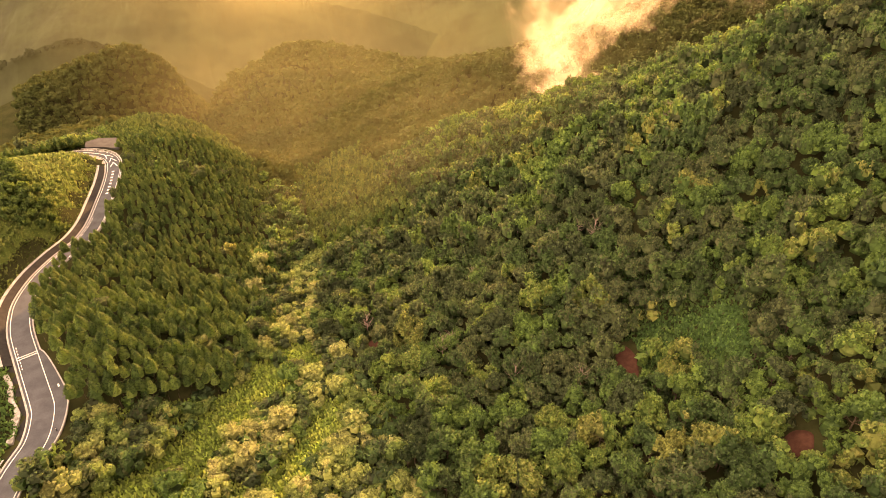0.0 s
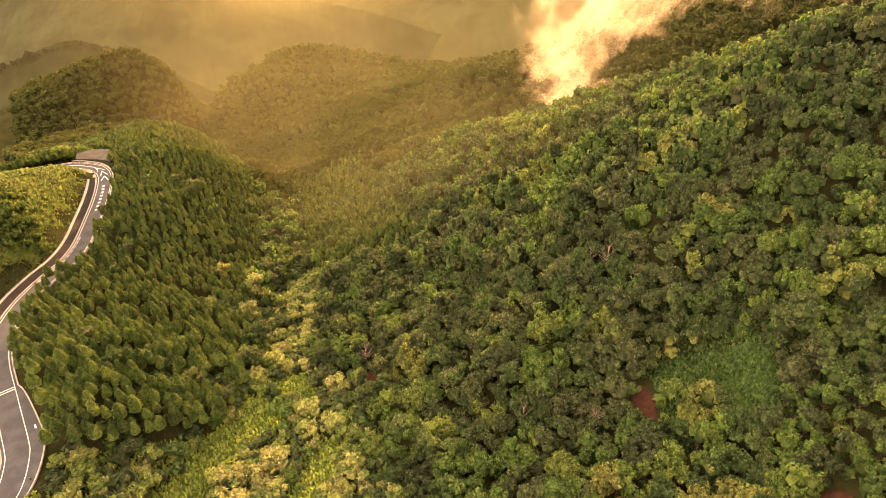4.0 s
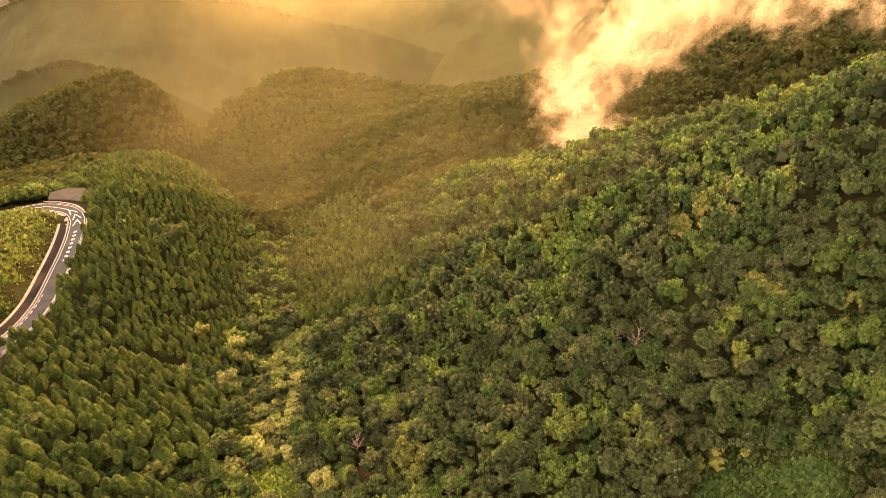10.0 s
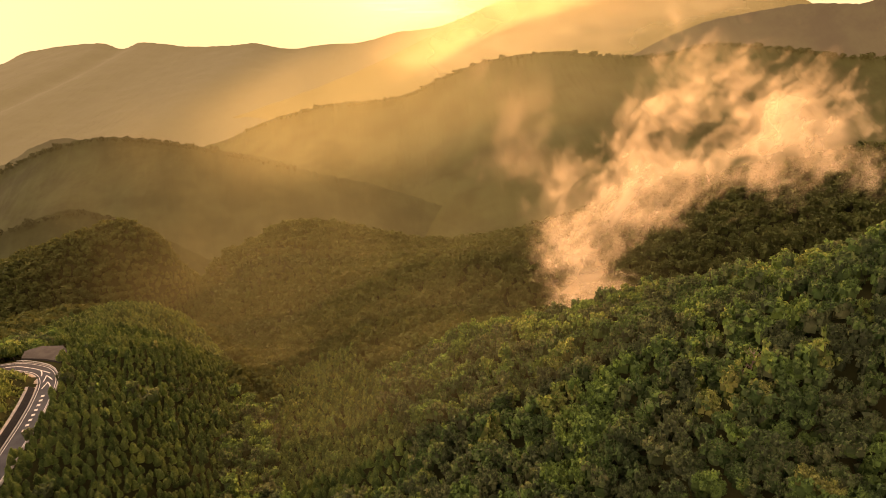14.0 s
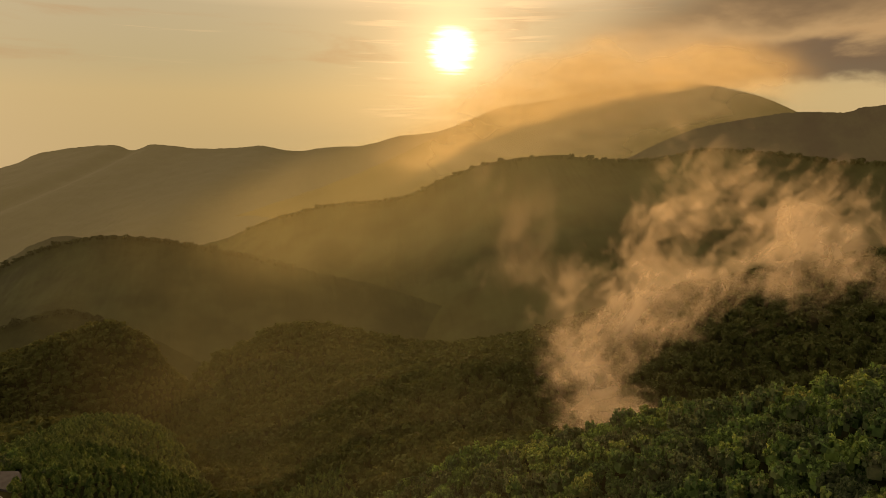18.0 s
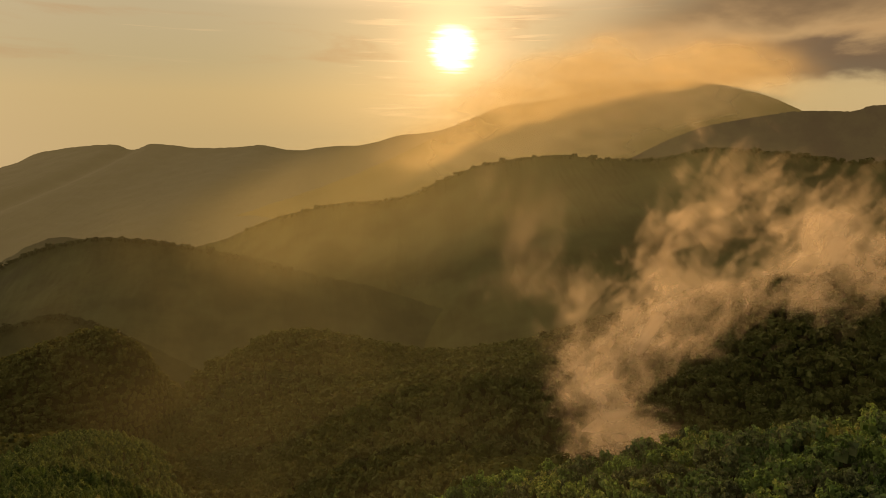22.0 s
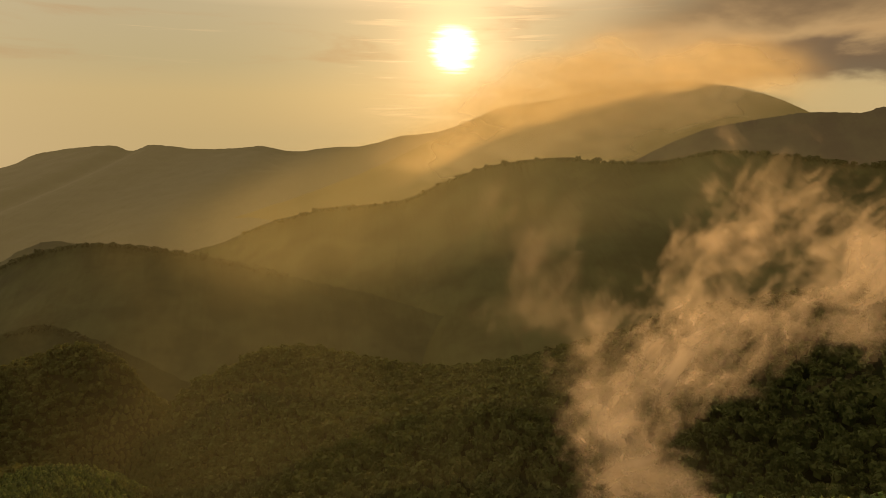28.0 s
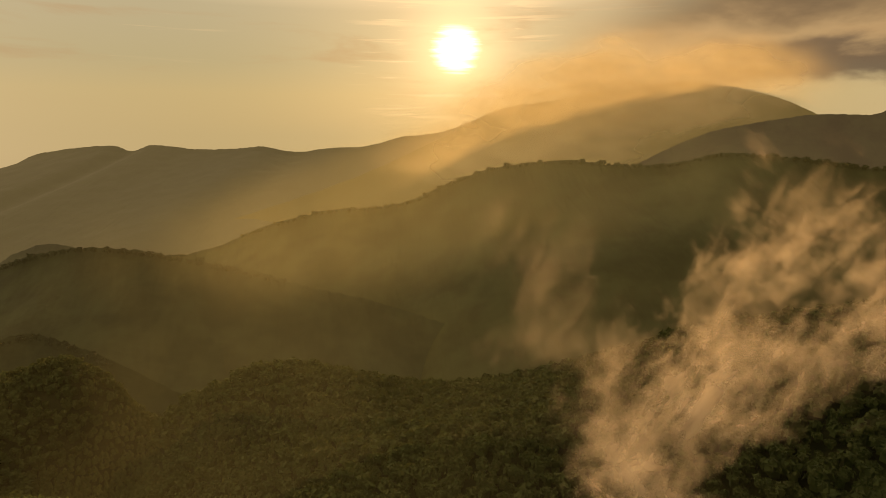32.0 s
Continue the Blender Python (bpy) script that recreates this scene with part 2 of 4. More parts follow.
# ---- terrain ----
# Crest and valley lines of the land: the ground is a smooth sheet stretched over them.
STREAM = [(-20, -60, 6), (-30, 40, 0), (-44, 100, -4), (-54, 150, -9), (-66, 203, -21), (-98, 315, -38), (-135, 385, -60), (-185, 470, -92), (-235, 570, -115), (-300, 740, -150)]
SPUR = [(210, 90, 110), (155, 150, 98), (125, 185, 84), (103, 212, 69), (92, 245, 50), (68, 268, 35), (52, 284, 21), (22, 272, 17), (-5, 290, 2), (-35, 312, -18), (-85, 379, -40)]
ROAD = [(-95, 40, 14.5), (-100, 62, 13.5), (-104.3, 84.2, 12.4), (-105.2, 95, 11.6), (-108.7, 104, 11.0), (-111.5, 108.2, 10.8), (-116, 113.8, 10.5), (-123.9, 123.6, 10.1), (-134.1, 136.5, 9.5), (-139.4, 145.5, 9.2), (-142.8, 154, 8.9),
        (-144.7, 166, 8.6), (-144.2, 178, 8.3), (-142.8, 190, 7.8), (-144.2, 203.2, 7.4), (-149.4, 221.8, 6.9), (-153.1, 234.3, 6.6), (-157.7, 247.7, 6.4), (-163.2, 260, 6.2), (-169.6, 267.3, 6.0), (-176.8, 270.2, 6.0), (-185, 271, 6.0), (-195, 266, 6.0), (-206, 254, 6.2)]
SLOPES = [(-4, 126, 1), (1, 107, 0), (25, 128, 7), (43, 112, 11), (51, 93, 11), (59, 125, 20), (72, 131, 34), (90, 143, 47), (79, 171, 48), (84, 187, 57), (72, 178, 51), (56, 199, 41),
          (29, 144, 17), (4, 181, 6), (-30, 236, -8), (-27, 146, -3), (-46, 204, -13), (78, 243, 46), (40, 40, 8), (90, 60, 34), (20, -40, 10), (130, 0, 50)]
LEFT = [(-100, 124, 9.5), (-88, 131, 1), (-84, 154, -5), (-100, 187, -9), (-128, 235, 2), (-134, 300, -7), (-162, 293, 0), (-180, 300, -3), (-192, 430, -53), (-165, 380, -34), (-70, 95, -2),
        (-168, 212, 23), (-160, 180, 18), (-178, 240, 17), (-195, 200, 26), (-200, 150, 22), (-150, 110, 16), (-150, 60, 20), (-240, 361, -31), (-360, 549, -66), (-280, 440, -60), (-260, 260, -10), (-330, 300, -40)]
BEYOND = [(150, 290, 14), (85, 335, -14), (30, 360, -24), (18, 412, -9), (3, 467, -20), (3, 500, -38), (95, 455, -6), (190, 440, 25), (-73, 605, -54), (-163, 570, -45), (-120, 470, -56), (-200, 700, -120),
          (40, 640, -66), (-90, 700, -100), (220, 640, -20), (300, 480, 50), (300, 300, 70), (0, 760, -140), (-420, 760, -160), (430, 700, -60), (430, 520, 40), (430, 300, 110), (250, 790, -120),
          (-246, 600, -82), (-296, 620, -61), (-345, 640, -56), (-368, 620, -57), (-388, 600, -62), (-425, 565, -74), (-475, 560, -95), (-450, 650, -105), (-330, 480, -85), (-430, 480, -80)]


def resample(line, step):
    """Points at even steps along a polyline, smoothed by Catmull-Rom."""
    p = np.array(line, float)
    q = np.vstack([2 * p[0] - p[1], p, 2 * p[-1] - p[-2]])
    out = []
    for k in range(len(p) - 1):
        a, b, c, d = q[k : k + 4]
        n = max(2, int(np.linalg.norm(c - b) / step))
        for t in np.arange(n) / n:
            out.append(0.5 * (2 * b + (c - a) * t + (2 * a - 5 * b + 4 * c - d) * t**2 + (3 * b - a - 3 * c + d) * t**3))
    return np.vstack([out, p[-1]])


def plate(points, stiff=3.0):
    """A thin plate through points (x, y, z), as a function of x and y."""
    p = np.array(points, float)
    n = len(p)

    def kernel(d2):
        return 0.5 * d2 * np.log(d2 + 1e-9)

    s = 100.0
    xy = p[:, :2] / s
    k = kernel(((xy[:, None] - xy[None]) ** 2).sum(-1)) + np.eye(n) * stiff * 1e-3
    full = np.zeros((n + 3, n + 3))
    full[:n, :n], full[:n, n], full[n, :n] = k, 1, 1
    full[:n, n + 1 :], full[n + 1 :, :n] = xy, xy.T
    w = np.linalg.solve(full, np.r_[p[:, 2], 0, 0, 0])

    def height(x, y):
        q = np.stack([np.ravel(x), np.ravel(y)], -1) / s
        out = np.empty(len(q))
        for a in range(0, len(q), 20000):
            b = q[a : a + 20000]
            out[a : a + 20000] = kernel(((b[:, None] - xy[None]) ** 2).sum(-1)) @ w[:n] + w[n] + b @ w[n + 1 :]
        return out.reshape(np.shape(x))

    return height


land = plate(np.vstack([resample(STREAM, 35), resample(SPUR, 30), resample(ROAD, 20), SLOPES, LEFT, BEYOND]))
ROAD_FINE = resample(ROAD, 1.5)


def wave(x, y, s, seed=0.0):
    """Cheap smooth ripples for unevenness."""
    return (np.sin(x / s + 1.3 * np.sin(y / (1.7 * s) + seed)) + np.sin(y / (0.8 * s) + 1.7 * np.sin(x / (1.3 * s) - seed))) / 2


def road_gap(x, y):
    """Distance to the road's middle line, its height there, and on which side one stands (+ is uphill, the knoll's)."""
    px, py = np.ravel(x), np.ravel(y)
    gap, lift, side = np.full(px.shape, 1e3), np.zeros(px.shape), np.zeros(px.shape)
    close = np.nonzero((px > -250) & (px < -60) & (py > 0) & (py < 320))[0]
    r = ROAD_FINE
    step = np.gradient(r[:, :2], axis=0)
    for a in range(0, len(close), 8000):
        c = close[a : a + 8000]
        d = np.hypot(px[c, None] - r[None, :, 0], py[c, None] - r[None, :, 1])
        k = d.argmin(1)
        gap[c], lift[c] = d.min(1), r[k, 2]
        side[c] = np.sign(step[k, 0] * (py[c] - r[k, 1]) - step[k, 1] * (px[c] - r[k, 0]))
    shape = np.shape(x)
    return gap.reshape(shape), lift.reshape(shape), side.reshape(shape)


def ground(x, y):
    """Height of the bare ground."""
    x, y = np.asarray(x, float), np.asarray(y, float)
    z = land(np.clip(x, -480, 440), np.clip(y, -120, 800)) + 0.8 * wave(x, y, 13.0) + 1.6 * wave(x, y, 41.0, 2.0)
    out = np.maximum(np.maximum(-480 - x, x - 440), np.maximum(-120 - y, y - 800))
    f = np.clip(out / 260, 0, 1)
    f = f * f * (3 - 2 * f)
    z = z * (1 - f) + (-330 + 25 * wave(x, y, 260.0)) * f
    gap, lift, side = road_gap(x, y)
    cut = (side > 0) & (y > 122) & (y < 256)
    k = np.clip((gap - np.where(cut, 7.2, 4.2)) / 6.0, 0, 1)
    k = k * k * (3 - 2 * k)
    return z * k + (lift - 0.25) * (1 - k)


def mesh_object(name, verts, faces, mat, parent=None, smooth=False):
    """An object from arrays of vertices and of triangles or quads."""
    me = bpy.data.meshes.new(name)
    verts, faces = np.asarray(verts, np.float32), np.asarray(faces, np.int32)
    me.vertices.add(len(verts))
    me.vertices.foreach_set("co", verts.ravel())
    n = faces.shape[1]
    me.loops.add(faces.size)
    me.loops.foreach_set("vertex_index", faces.ravel())
    me.polygons.add(len(faces))
    me.polygons.foreach_set("loop_start", np.arange(0, faces.size, n, dtype=np.int32))
    me.polygons.foreach_set("use_smooth", np.full(len(faces), smooth))
    me.update(calc_edges=True)
    me.materials.append(mat)
    ob = new(name, me)
    if parent:
        ob.parent = parent
    return ob


def grid_faces(nx, ny):
    a = np.arange(nx * ny).reshape(ny, nx)
    return np.stack([a[:-1, :-1], a[:-1, 1:], a[1:, 1:], a[1:, :-1]], -1).reshape(-1, 4)


def spread(lo, a, b, hi, step, n):
    """Grid lines: dense from a to b, thinning out to lo and hi."""
    t = (np.arange(1, n + 1) / n) ** 2.2
    return np.r_[(a + (lo - a) * t)[::-1], np.arange(a, b, step), b + (hi - b) * t]


gx, gy = spread(-4900, -460, 300, 4900, 4.0, 34), spread(-2500, -40, 760, 4950, 4.0, 34)
GX, GY = np.meshgrid(gx, gy)
floor_ground = mesh_object("ground", np.stack([GX, GY, ground(GX, GY)], -1).reshape(-1, 3), grid_faces(len(gx), len(gy)), SOIL, smooth=True)
tagged(floor_ground, "dark mossy forest floor of wooded mountain slopes", "ground", kind="structure")


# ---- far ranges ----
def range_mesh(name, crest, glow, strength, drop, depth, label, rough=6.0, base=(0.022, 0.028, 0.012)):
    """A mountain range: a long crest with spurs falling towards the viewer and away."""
    mat = far_glow_material(name + "_woods", glow, strength, base)
    c = resample(crest, 7.0 if depth < 900 else 16.0)
    chance = np.random.default_rng(len(crest))
    n = 26
    rows = []
    u = np.arange(len(c)) * 1.0
    along = np.r_[0, np.cumsum(np.hypot(*np.diff(c[:, :2], axis=0).T))]
    for k in range(-6, n):
        t = k / (n - 1)
        fold = wave(along, along * 0 + 40 * t, depth / 9, 1.0) + 0.5 * wave(along, along * 0 + 90 * t, depth / 23, 3.0)
        y = c[:, 1] - depth * t + fold * depth * 0.09 * abs(t) ** 0.7 * (t > 0)
        z = c[:, 2] - drop * (abs(t) ** 0.85) + fold * drop * 0.06 * min(1, 3 * abs(t))
        z = z + rough * 0.6 * wave(along, y, 31.0, k * 0.2) + chance.uniform(0, rough, len(c)) * (0.8 if k == 0 else 0.25)
        rows.append(np.stack([c[:, 0], y, z], -1))
    v = np.array(rows).reshape(-1, 3)
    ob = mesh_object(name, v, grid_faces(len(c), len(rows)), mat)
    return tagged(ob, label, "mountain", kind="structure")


# Each range gives off its own haze colour, set by glow and strength.
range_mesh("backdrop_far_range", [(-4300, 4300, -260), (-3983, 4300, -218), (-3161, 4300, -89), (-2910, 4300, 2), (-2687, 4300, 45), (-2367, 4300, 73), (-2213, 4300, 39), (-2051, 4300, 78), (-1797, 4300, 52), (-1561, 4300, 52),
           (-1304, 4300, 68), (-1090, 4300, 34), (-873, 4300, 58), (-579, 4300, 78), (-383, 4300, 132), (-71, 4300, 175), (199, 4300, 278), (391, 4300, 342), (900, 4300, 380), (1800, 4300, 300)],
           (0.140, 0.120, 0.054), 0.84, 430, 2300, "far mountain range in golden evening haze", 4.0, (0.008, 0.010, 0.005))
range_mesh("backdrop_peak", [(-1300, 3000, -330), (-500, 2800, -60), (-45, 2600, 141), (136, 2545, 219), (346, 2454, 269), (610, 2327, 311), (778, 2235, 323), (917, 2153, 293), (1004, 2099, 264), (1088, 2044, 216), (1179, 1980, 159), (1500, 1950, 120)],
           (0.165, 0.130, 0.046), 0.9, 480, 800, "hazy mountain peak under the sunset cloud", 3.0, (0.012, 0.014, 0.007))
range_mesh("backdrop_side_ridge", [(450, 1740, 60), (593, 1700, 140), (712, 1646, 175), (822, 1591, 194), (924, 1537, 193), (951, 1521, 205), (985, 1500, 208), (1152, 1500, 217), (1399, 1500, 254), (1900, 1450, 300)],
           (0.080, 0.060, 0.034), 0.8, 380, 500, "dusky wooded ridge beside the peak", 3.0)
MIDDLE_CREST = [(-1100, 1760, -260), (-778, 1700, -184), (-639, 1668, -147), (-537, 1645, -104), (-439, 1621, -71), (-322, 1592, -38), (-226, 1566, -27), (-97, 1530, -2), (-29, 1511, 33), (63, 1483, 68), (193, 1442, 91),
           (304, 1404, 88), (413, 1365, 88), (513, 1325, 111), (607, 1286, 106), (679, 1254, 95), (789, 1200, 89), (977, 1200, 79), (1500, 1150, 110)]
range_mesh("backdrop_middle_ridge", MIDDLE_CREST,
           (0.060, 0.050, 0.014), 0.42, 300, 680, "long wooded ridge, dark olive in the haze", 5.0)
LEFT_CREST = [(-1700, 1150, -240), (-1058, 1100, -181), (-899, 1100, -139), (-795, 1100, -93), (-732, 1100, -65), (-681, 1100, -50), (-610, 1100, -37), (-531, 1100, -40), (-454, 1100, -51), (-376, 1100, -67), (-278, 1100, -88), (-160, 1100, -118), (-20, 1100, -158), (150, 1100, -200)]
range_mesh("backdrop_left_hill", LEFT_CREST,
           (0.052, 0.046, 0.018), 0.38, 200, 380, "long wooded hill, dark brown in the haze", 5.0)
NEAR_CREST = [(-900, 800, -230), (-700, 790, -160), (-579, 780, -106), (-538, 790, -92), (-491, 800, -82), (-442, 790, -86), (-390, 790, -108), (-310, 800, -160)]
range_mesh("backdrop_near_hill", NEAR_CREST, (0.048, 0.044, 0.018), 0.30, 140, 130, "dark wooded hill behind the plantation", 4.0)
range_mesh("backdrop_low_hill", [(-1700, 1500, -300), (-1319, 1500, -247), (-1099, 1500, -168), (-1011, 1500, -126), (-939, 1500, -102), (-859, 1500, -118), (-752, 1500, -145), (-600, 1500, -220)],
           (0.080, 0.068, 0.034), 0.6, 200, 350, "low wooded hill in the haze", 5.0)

# ---- road ----
def ribbon(line, lo, hi, lift, mat, name, parent=None, thick=0.0, start=0.0, end=1e9, lift_hi=None):
    """A strip along a line between two offsets (left is plus), which may vary along it, with real thickness."""
    r = np.asarray(line, float)
    step = np.gradient(r[:, :2], axis=0)
    step /= np.linalg.norm(step, axis=1)[:, None]
    left = np.stack([-step[:, 1], step[:, 0]], -1)
    along = np.r_[0, np.cumsum(np.hypot(*np.diff(r[:, :2], axis=0).T))]
    a, b = max(start, 0.0), min(end, along[-1])
    at = np.linspace(a, b, max(2, int((b - a) / 1.5) + 1))
    r, left = (np.stack([np.interp(at, along, q[:, k]) for k in range(q.shape[1])], -1) for q in (r, left))
    along = at
    lo, hi = (f(along) if callable(f) else np.full(len(r), float(f)) for f in (lo, hi))
    lift_hi = lift if lift_hi is None else lift_hi
    a = np.c_[r[:, :2] + left * lo[:, None], r[:, 2] + lift]
    b = np.c_[r[:, :2] + left * hi[:, None], r[:, 2] + lift_hi]
    down = np.array([0, 0, -max(thick, 0.02)])
    v = np.stack([a, b, b + down, a + down], 1).reshape(-1, 3)
    n = len(r)
    k = np.arange(n - 1)[:, None] * 4
    f = np.concatenate([k + np.array([[i, i + 4, (i + 1) % 4 + 4, (i + 1) % 4]]) for i in range(4)] + [np.array([[0, 1, 2, 3]]), np.array([[4 * n - 1, 4 * n - 2, 4 * n - 3, 4 * n - 4]])])
    return mesh_object(name, v, f, mat, parent)


ALONG = np.r_[0, np.cumsum(np.hypot(*np.diff(ROAD_FINE[:, :2], axis=0).T))]


def bump_at(centre, width, size):
    return lambda s: size * np.clip(1 - np.abs(s - centre) / width, 0, 1) ** 0.5


turnout = bump_at(72, 22, 2.6)
road = tagged(ribbon(ROAD_FINE, lambda s: -3.3 - turnout(s), 3.3, 0.0, ASPHALT, "road", thick=0.4), "grey two-lane asphalt mountain road", "road", kind="structure")
tagged(ribbon(ROAD_FINE, -2.72, -2.54, 0.006, PAINT, "edge_line", road), "white painted line")
tagged(ribbon(ROAD_FINE, 2.54, 2.72, 0.006, PAINT, "edge_line", road), "white painted line")
tagged(ribbon(ROAD_FINE, lambda s: -3.65 - turnout(s), lambda s: -3.3 - turnout(s), 0.10, CONCRETE, "kerb", road, 0.5), "pale concrete kerb")
tagged(ribbon(ROAD_FINE, 3.3, 3.75, 0.10, CONCRETE, "gutter", road, 0.5), "pale concrete gutter")
for s in np.arange(88, 100, 1.6):
    ribbon(ROAD_FINE, 1.9, 2.15, 0.006, PAINT, "dash", road, start=s, end=s + 0.8)
for s in np.arange(150, 182, 3.2):
    ribbon(ROAD_FINE, 1.7, 2.0, 0.006, PAINT, "dash", road, start=s, end=s + 1.6)
ribbon(ROAD_FINE, -2.6, 2.6, 0.006, PAINT, "stop_line", road, start=93.2, end=93.55)
ribbon(ROAD_FINE, -2.6, 2.6, 0.006, PAINT, "stop_line", road, start=94.2, end=94.55)
for s in np.arange(202, 226, 3.2):
    ribbon(ROAD_FINE, -0.4, 0.7, 0.006, PAINT, "road_marking", road, start=s, end=s + 1.3)
# Chevrons and the pointed island before the bend.
for s in (231, 237, 243):
    for sign in (1, -1):
        ribbon(ROAD_FINE, lambda a, s=s, q=sign: 0.1 + q * 1.5 * np.clip((s + 5 - a) / 5, 0, 1) - 0.22, lambda a, s=s, q=sign: 0.1 + q * 1.5 * np.clip((s + 5 - a) / 5, 0, 1) + 0.22, 0.006, PAINT, "chevron", road, start=s, end=s + 5)
ribbon(ROAD_FINE, -0.2, 0.1, 0.006, PAINT, "centre_line", road, start=248, end=300)
# Cut bank and its concrete lip on the uphill side.
bank_line = [p for p in ROAD_FINE if p[1] > 118]
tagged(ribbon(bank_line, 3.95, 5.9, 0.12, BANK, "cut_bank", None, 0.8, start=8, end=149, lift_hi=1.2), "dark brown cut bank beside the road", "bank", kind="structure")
tagged(ribbon(bank_line, 5.9, 6.95, 1.25, CONCRETE, "bank_lip", None, 1.9, start=8, end=149), "pale concrete lip above the road bank", "retaining wall", kind="structure")


def guard_rail(start, end, offset, label):
    base = bpy.data.objects.new("guard_rail", None)
    scene.collection.objects.link(base)
    tagged(base, label, "guard rail", "guard rails along the road")
    tagged(ribbon(ROAD_FINE, offset - 0.06, offset + 0.06, 0.85, STEEL, "beam", base, 0.32, start=start, end=end), "white steel beam")
    for s in np.arange(start, end, 4.0):
        ribbon(ROAD_FINE, offset - 0.22, offset - 0.07, 0.9, STEEL, "post", base, 1.4, start=s, end=s + 0.16)
    return base


guard_rail(112, 150, -3.6, "galvanised guard rail on the valley side of the road")
guard_rail(166, 196, -3.6, "galvanised guard rail beside the conifer wood")
guard_rail(204, 262, -3.6, "galvanised guard rail round the hairpin bend")
guard_rail(20, 50, 4.2, "galvanised guard rail above the grassy verge")
def slab(name, outline, z, thick, mat, label, category):
    """A flat paved piece with an irregular outline and a real edge."""
    n = len(outline)
    v = [(x, y, z) for x, y in outline] + [(x, y, z - thick) for x, y in outline]
    me = bpy.data.meshes.new(name)
    me.from_pydata(v, [], [tuple(range(n))] + [(k, k + n, (k + 1) % n + n, (k + 1) % n) for k in range(n)])
    me.materials.append(mat)
    return tagged(new(name, me), label, category, kind="structure")


slab("lay_by", [(-168, 275.6), (-176, 277.6), (-186, 278.0), (-188.5, 284), (-184, 288.5), (-175, 289), (-170, 284)], 6.04, 0.9, OLD_ASPHALT, "grey paved lay-by outside the hairpin bend", "lay-by")
tagged(ribbon(ROAD_FINE, 3.75, lambda s: 3.9 + 5.0 * np.clip(1 - np.abs(s - 243) / 15, 0, 1) ** 0.7, 0.05, SAND, "gravel_shoulder", None, 0.5, start=228, end=258), "pale sandy gravel shoulder inside the bend", "shoulder", kind="structure")
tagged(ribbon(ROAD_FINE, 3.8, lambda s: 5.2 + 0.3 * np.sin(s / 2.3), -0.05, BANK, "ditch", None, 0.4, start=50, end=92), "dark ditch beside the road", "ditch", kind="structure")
tagged(ribbon(ROAD_FINE, lambda s: 5.2 + 0.3 * np.sin(s / 2.3), lambda s: 6.3 + 0.45 * np.sin(s / 1.7) + 0.25 * np.sin(s / 0.7), 0.75, CONCRETE, "retaining_wall", None, 1.6, start=56, end=88), "rough pale retaining wall by the roadside ditch", "retaining wall", kind="structure")
ribbon(ROAD_FINE, -4.9, -4.5, 0.006, PAINT, "road_marking", road, start=74, end=75.4)


def tapered(path, radii, sides=6):
    """A tapering round limb along a path."""
    path = np.asarray(path, float)
    v = []
    for k, (p, r) in enumerate(zip(path, radii)):
        d = path[min(k + 1, len(path) - 1)] - path[max(k - 1, 0)]
        d = d / np.linalg.norm(d)
        a = np.cross(d, (0.3, 1, 0.1))
        a /= np.linalg.norm(a)
        b = np.cross(d, a)
        v += [p + r * (a * math.cos(w) + b * math.sin(w)) for w in 2 * np.pi * np.arange(sides) / sides]
    f = [(k * sides + s, k * sides + (s + 1) % sides, (k + 1) * sides + (s + 1) % sides, (k + 1) * sides + s) for k in range(len(path) - 1) for s in range(sides)]
    return np.array(v), np.array(f)


def delineator_post(s, offset):
    """A short black roadside post with a pale reflector band."""
    at = [float(np.interp(s, ALONG, ROAD_FINE[:, k])) for k in range(3)]
    k = int(np.searchsorted(ALONG, s))
    d = ROAD_FINE[k + 1] - ROAD_FINE[k]
    d /= np.hypot(d[0], d[1])
    base = bpy.data.objects.new("delineator_post", None)
    scene.collection.objects.link(base)
    base.location = (at[0] - d[1] * offset, at[1] + d[0] * offset, at[2])
    tagged(base, "short black delineator post at the road edge", "road post", "delineator posts")
    v, f = tapered([(0, 0, -0.5), (0, 0, 0.5), (0, 0, 0.95), (0, 0, 1.02)], [0.13, 0.12, 0.12, 0.05], 10)
    mesh_object("post", v, f, BLACK, base)
    v, f = tapered([(0, 0, 0.70), (0, 0, 0.84)], [0.135, 0.135], 10)
    tagged(mesh_object("reflector", v, f, PAINT, base), "white reflector band")


for s in (58, 112, 132, 150, 166, 186, 204, 226, 262):
    delineator_post(s, -4.05)

# ---- plants: prototypes ----
rng = np.random.default_rng(7)


def cube_ball():
    """A ball of 24 quads."""
    v, f, index = [], [], {}

    def at(p):
        q = tuple(np.round(p, 4))
        if q not in index:
            index[q] = len(v)
            v.append(np.array(p) / np.linalg.norm(p))
        return index[q]

    for ax in range(3):
        for s in (-1, 1):
            for i in (-1, 0):
                for j in (-1, 0):
                    c = [(i, j), (i + 1, j), (i + 1, j + 1), (i, j + 1)]
                    quad = []
                    for a, b in c[:: s]:
                        p = [0.0, 0.0, 0.0]
                        p[ax], p[(ax + 1) % 3], p[(ax + 2) % 3] = s, a, b
                        quad.append(at(p))
                    f.append(quad)
    return np.array(v), np.array(f)


BALL = cube_ball()
BLOCK = (np.array([(x, y, z) for z in (-1, 1) for y in (-1, 1) for x in (-1, 1)]) * 0.66, np.array([(0, 2, 3, 1), (4, 5, 7, 6), (0, 1, 5, 4), (2, 6, 7, 3), (0, 4, 6, 2), (1, 3, 7, 5)]))


